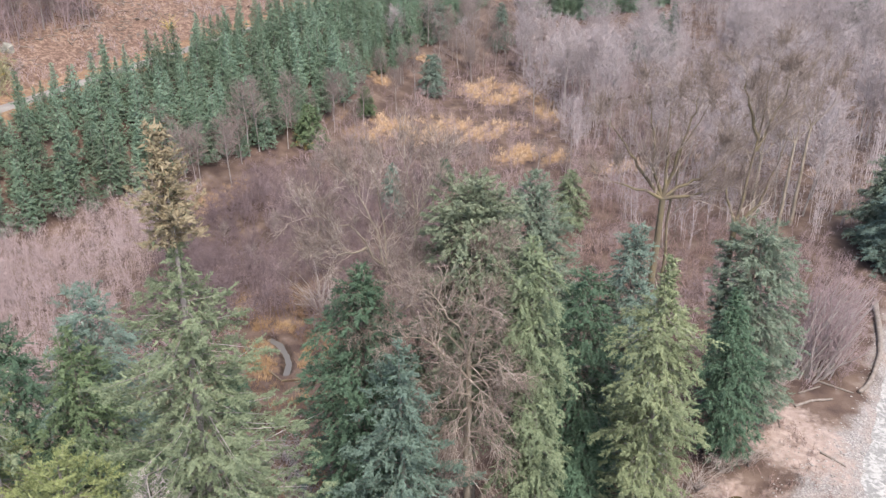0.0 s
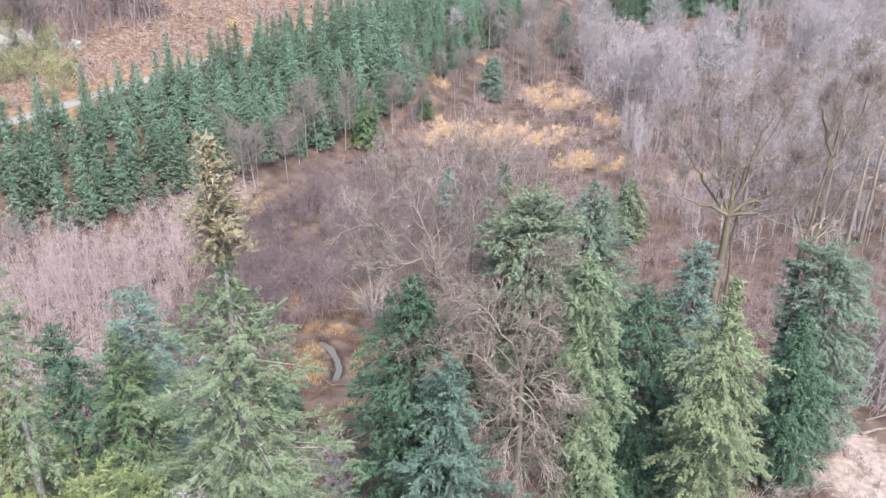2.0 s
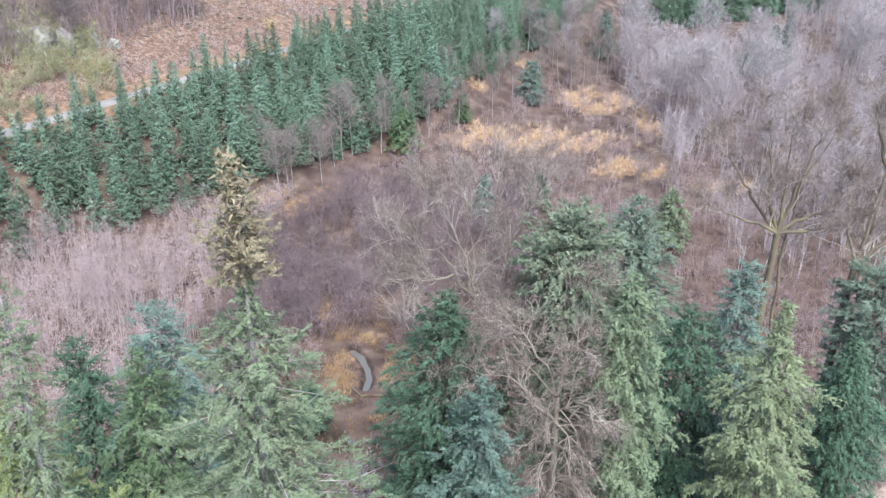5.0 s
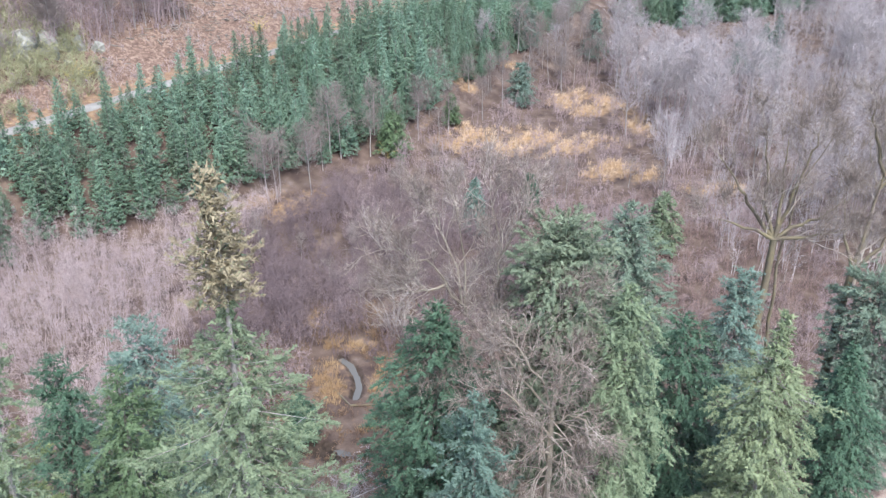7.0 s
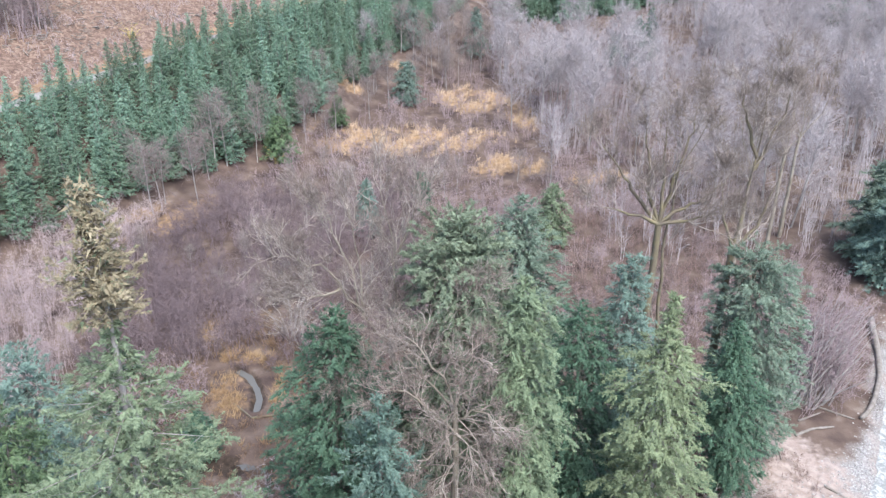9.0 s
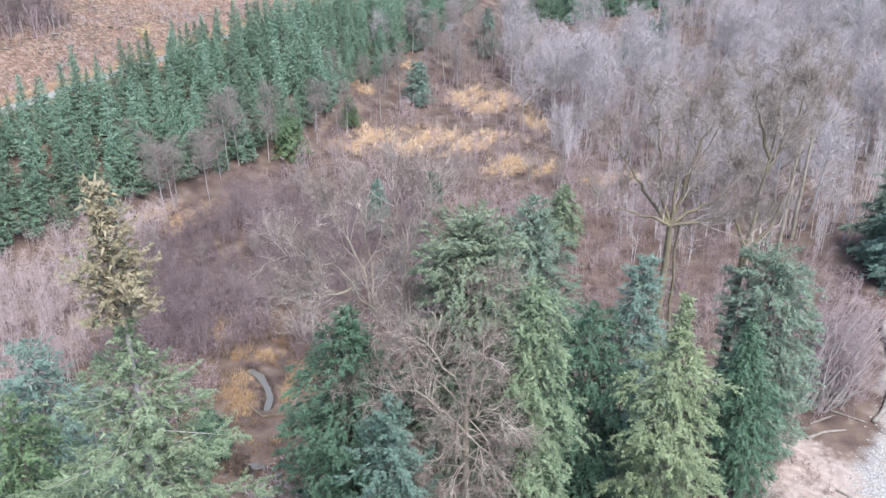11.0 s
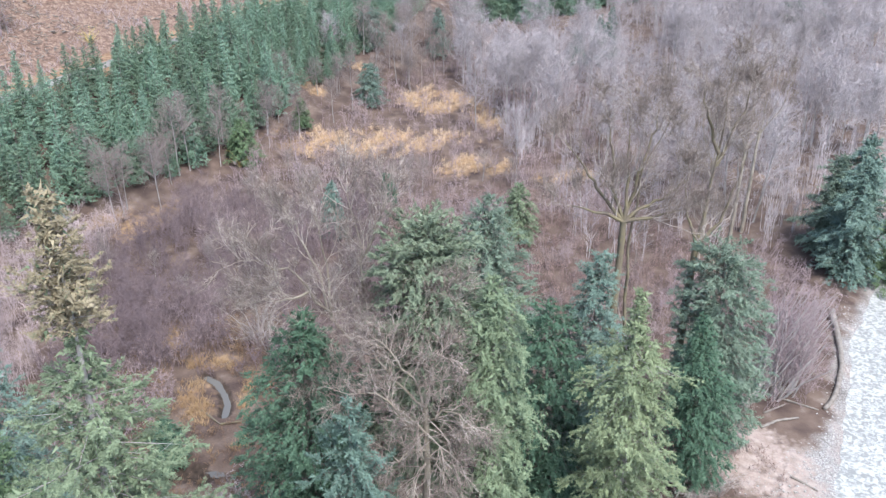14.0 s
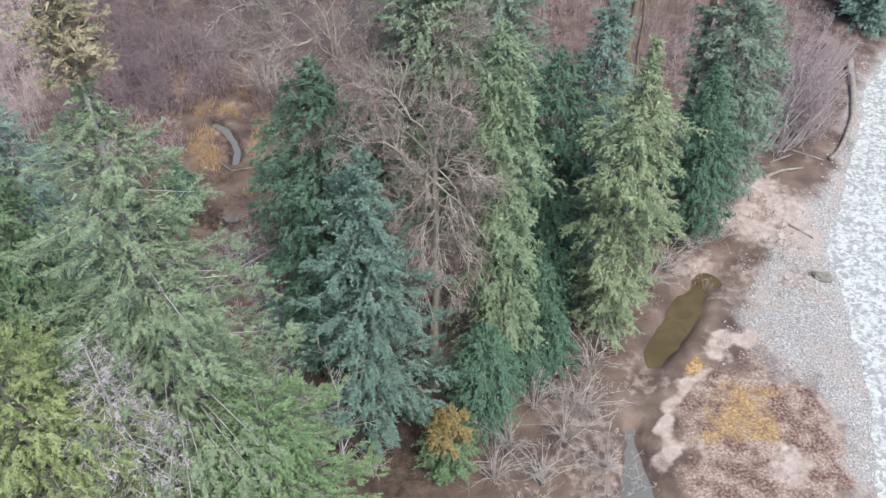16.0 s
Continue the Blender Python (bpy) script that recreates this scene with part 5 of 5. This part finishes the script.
def lump(name, x, y, size, seed, mat, label, category, sink=0.3):
    """A rough boulder or mound."""
    bm = bmesh.new()
    bmesh.ops.create_icosphere(bm, subdivisions=3, radius=1.0)
    for v in bm.verts:
        n = noise.noise(v.co * 1.1 + Vector((seed, 0, 0))) * 0.55 + abs(noise.noise(v.co * 2.3 + Vector((0, seed, 0)))) * 0.5 - abs(noise.noise(v.co * 5.1 + Vector((0, 0, seed)))) * 0.3
        v.co *= 1 + n
        v.co.x *= size[0]
        v.co.y *= size[1]
        v.co.z *= size[2]
    me = bpy.data.meshes.new(name)
    bm.to_mesh(me)
    bm.free()
    me.materials.append(mat)
    ob = tagged(new(name, me), label, category)
    ob.matrix_world = pose(x, y, float(ground_z(x, y)) + size[2] * (1 - 2 * sink) * 0.6, 0, 0, seed * 50)
    return ob


lump("root_wad", 38.3, 45.8, (0.9, 0.4, 0.45), 3, BARK, "dark stranded root wad on the gravel bar", "stump")
for x, y, sx, sy, sz, k in ((-62.6, 129.6, 2.4, 1.8, 2.6, 5), (-60.2, 131.2, 2.0, 1.4, 2.4, 6), (-64.6, 127.5, 1.8, 1.5, 2.0, 11), (-56.9, 134.6, 1.0, 0.8, 1.6, 7), (-54.5, 135.6, 0.9, 0.7, 1.1, 8), (-62.0, 126.6, 1.0, 0.8, 0.9, 12), (-58.4, 133.2, 0.9, 0.8, 1.4, 14), (-57.0, 130.0, 0.7, 0.6, 0.5, 15), (-53.0, 131.0, 0.6, 0.5, 0.4, 16)):
    lump("boulder", x, y, (sx, sy, sz), k, ROCK, "pale grey rock outcrop on the logged slope", "rock", 0.5)

# logging slash on the slope
rng = np.random.default_rng(90)
n = 14000
x, y = rng.uniform(-90, 10, n), rng.uniform(105, 225, n)
hu2, hs2, _ = hill_place(x, y)
ok = (hs2 > 6) & (hs2 < 40) & ((patchy(x, y, 3) > 0.3) | ((hu2 > 2) & (hu2 < 18) & (hs2 > 9) & (hs2 < 22)))
x, y = x[ok], y[ok]
a = rng.random(len(x)) * 6.283
p = np.stack([x, y, ground_z(x, y) + 0.15], 1)
d = np.stack([np.cos(a), np.sin(a), rng.normal(0, 0.25, len(x))], 1) * rng.uniform(0.4, 1.8, len(x))[:, None]
r = rng.uniform(0.03, 0.07, len(x)) + 0.1 * rng.random(len(x)) ** 6
tagged(new("logging_slash", tri_mesh("logging_slash", *prisms(p, p + d, r, r * 0.7, 4), DRIFT)), "scattered bleached branches and stumps left from logging", "slash", kind="stuff")

# river stones on the bar
rng = np.random.default_rng(91)
n = 36000
x, y = rng.uniform(22, 60, n), rng.uniform(22, 78, n)
d, side = to_line(x, y, RIVER)
sd = d * side
ok = (sd > -np.interp(y, [44, 52, 58], [13, 7, 2.5]) * rng.random(n) ** 1.1 - 0.3) & (sd < 2.2) & (to_line(x, y, CHANNEL)[0] > 3.2) & (blob(x, y, 26.5, 29.5, 6.5, 8.5, -0.5) < 0.4)
x, y = x[ok], y[ok]
n = len(x)
sz = 0.035 + 0.09 * rng.random(n) ** 3
octa = np.array([(1, 0, 0), (0, 1, 0), (-1, 0, 0), (0, -1, 0), (0, 0, 0.7), (0, 0, -0.7)])
faces = np.array([(0, 1, 4), (1, 2, 4), (2, 3, 4), (3, 0, 4), (1, 0, 5), (2, 1, 5), (3, 2, 5), (0, 3, 5)])
v = octa[None] * sz[:, None, None] * rng.uniform(0.7, 1.3, (n, 6, 1))
ca, sa = np.cos(x * 9), np.sin(x * 9)
v = np.stack([v[..., 0] * ca[:, None] - v[..., 1] * sa[:, None], v[..., 0] * sa[:, None] + v[..., 1] * ca[:, None], v[..., 2]], -1)
v += np.stack([x, y, ground_z(x, y) + sz * 0.2], 1)[:, None]
f = faces[None] + (np.arange(n) * 6)[:, None, None]
tagged(new("river_stones", tri_mesh("river_stones", v.reshape(-1, 3), f.reshape(-1, 3), STONE)), "rounded grey and white river stones on the gravel bar", "stones", kind="stuff")

# forest above the logged slope
for i in range(60):
    u2, s2 = rng.uniform(-42, 6), 16 + 18 * rng.random() ** 1.5
    x, y = on_hill(u2, s2)
    alder(x, y, rng.uniform(0.55, 0.8), True)
for i in range(22):
    x, y = on_hill(rng.uniform(12, 90), rng.uniform(24, 40))
    plantation_spruce(x, y, rng.uniform(1.3, 2.0))
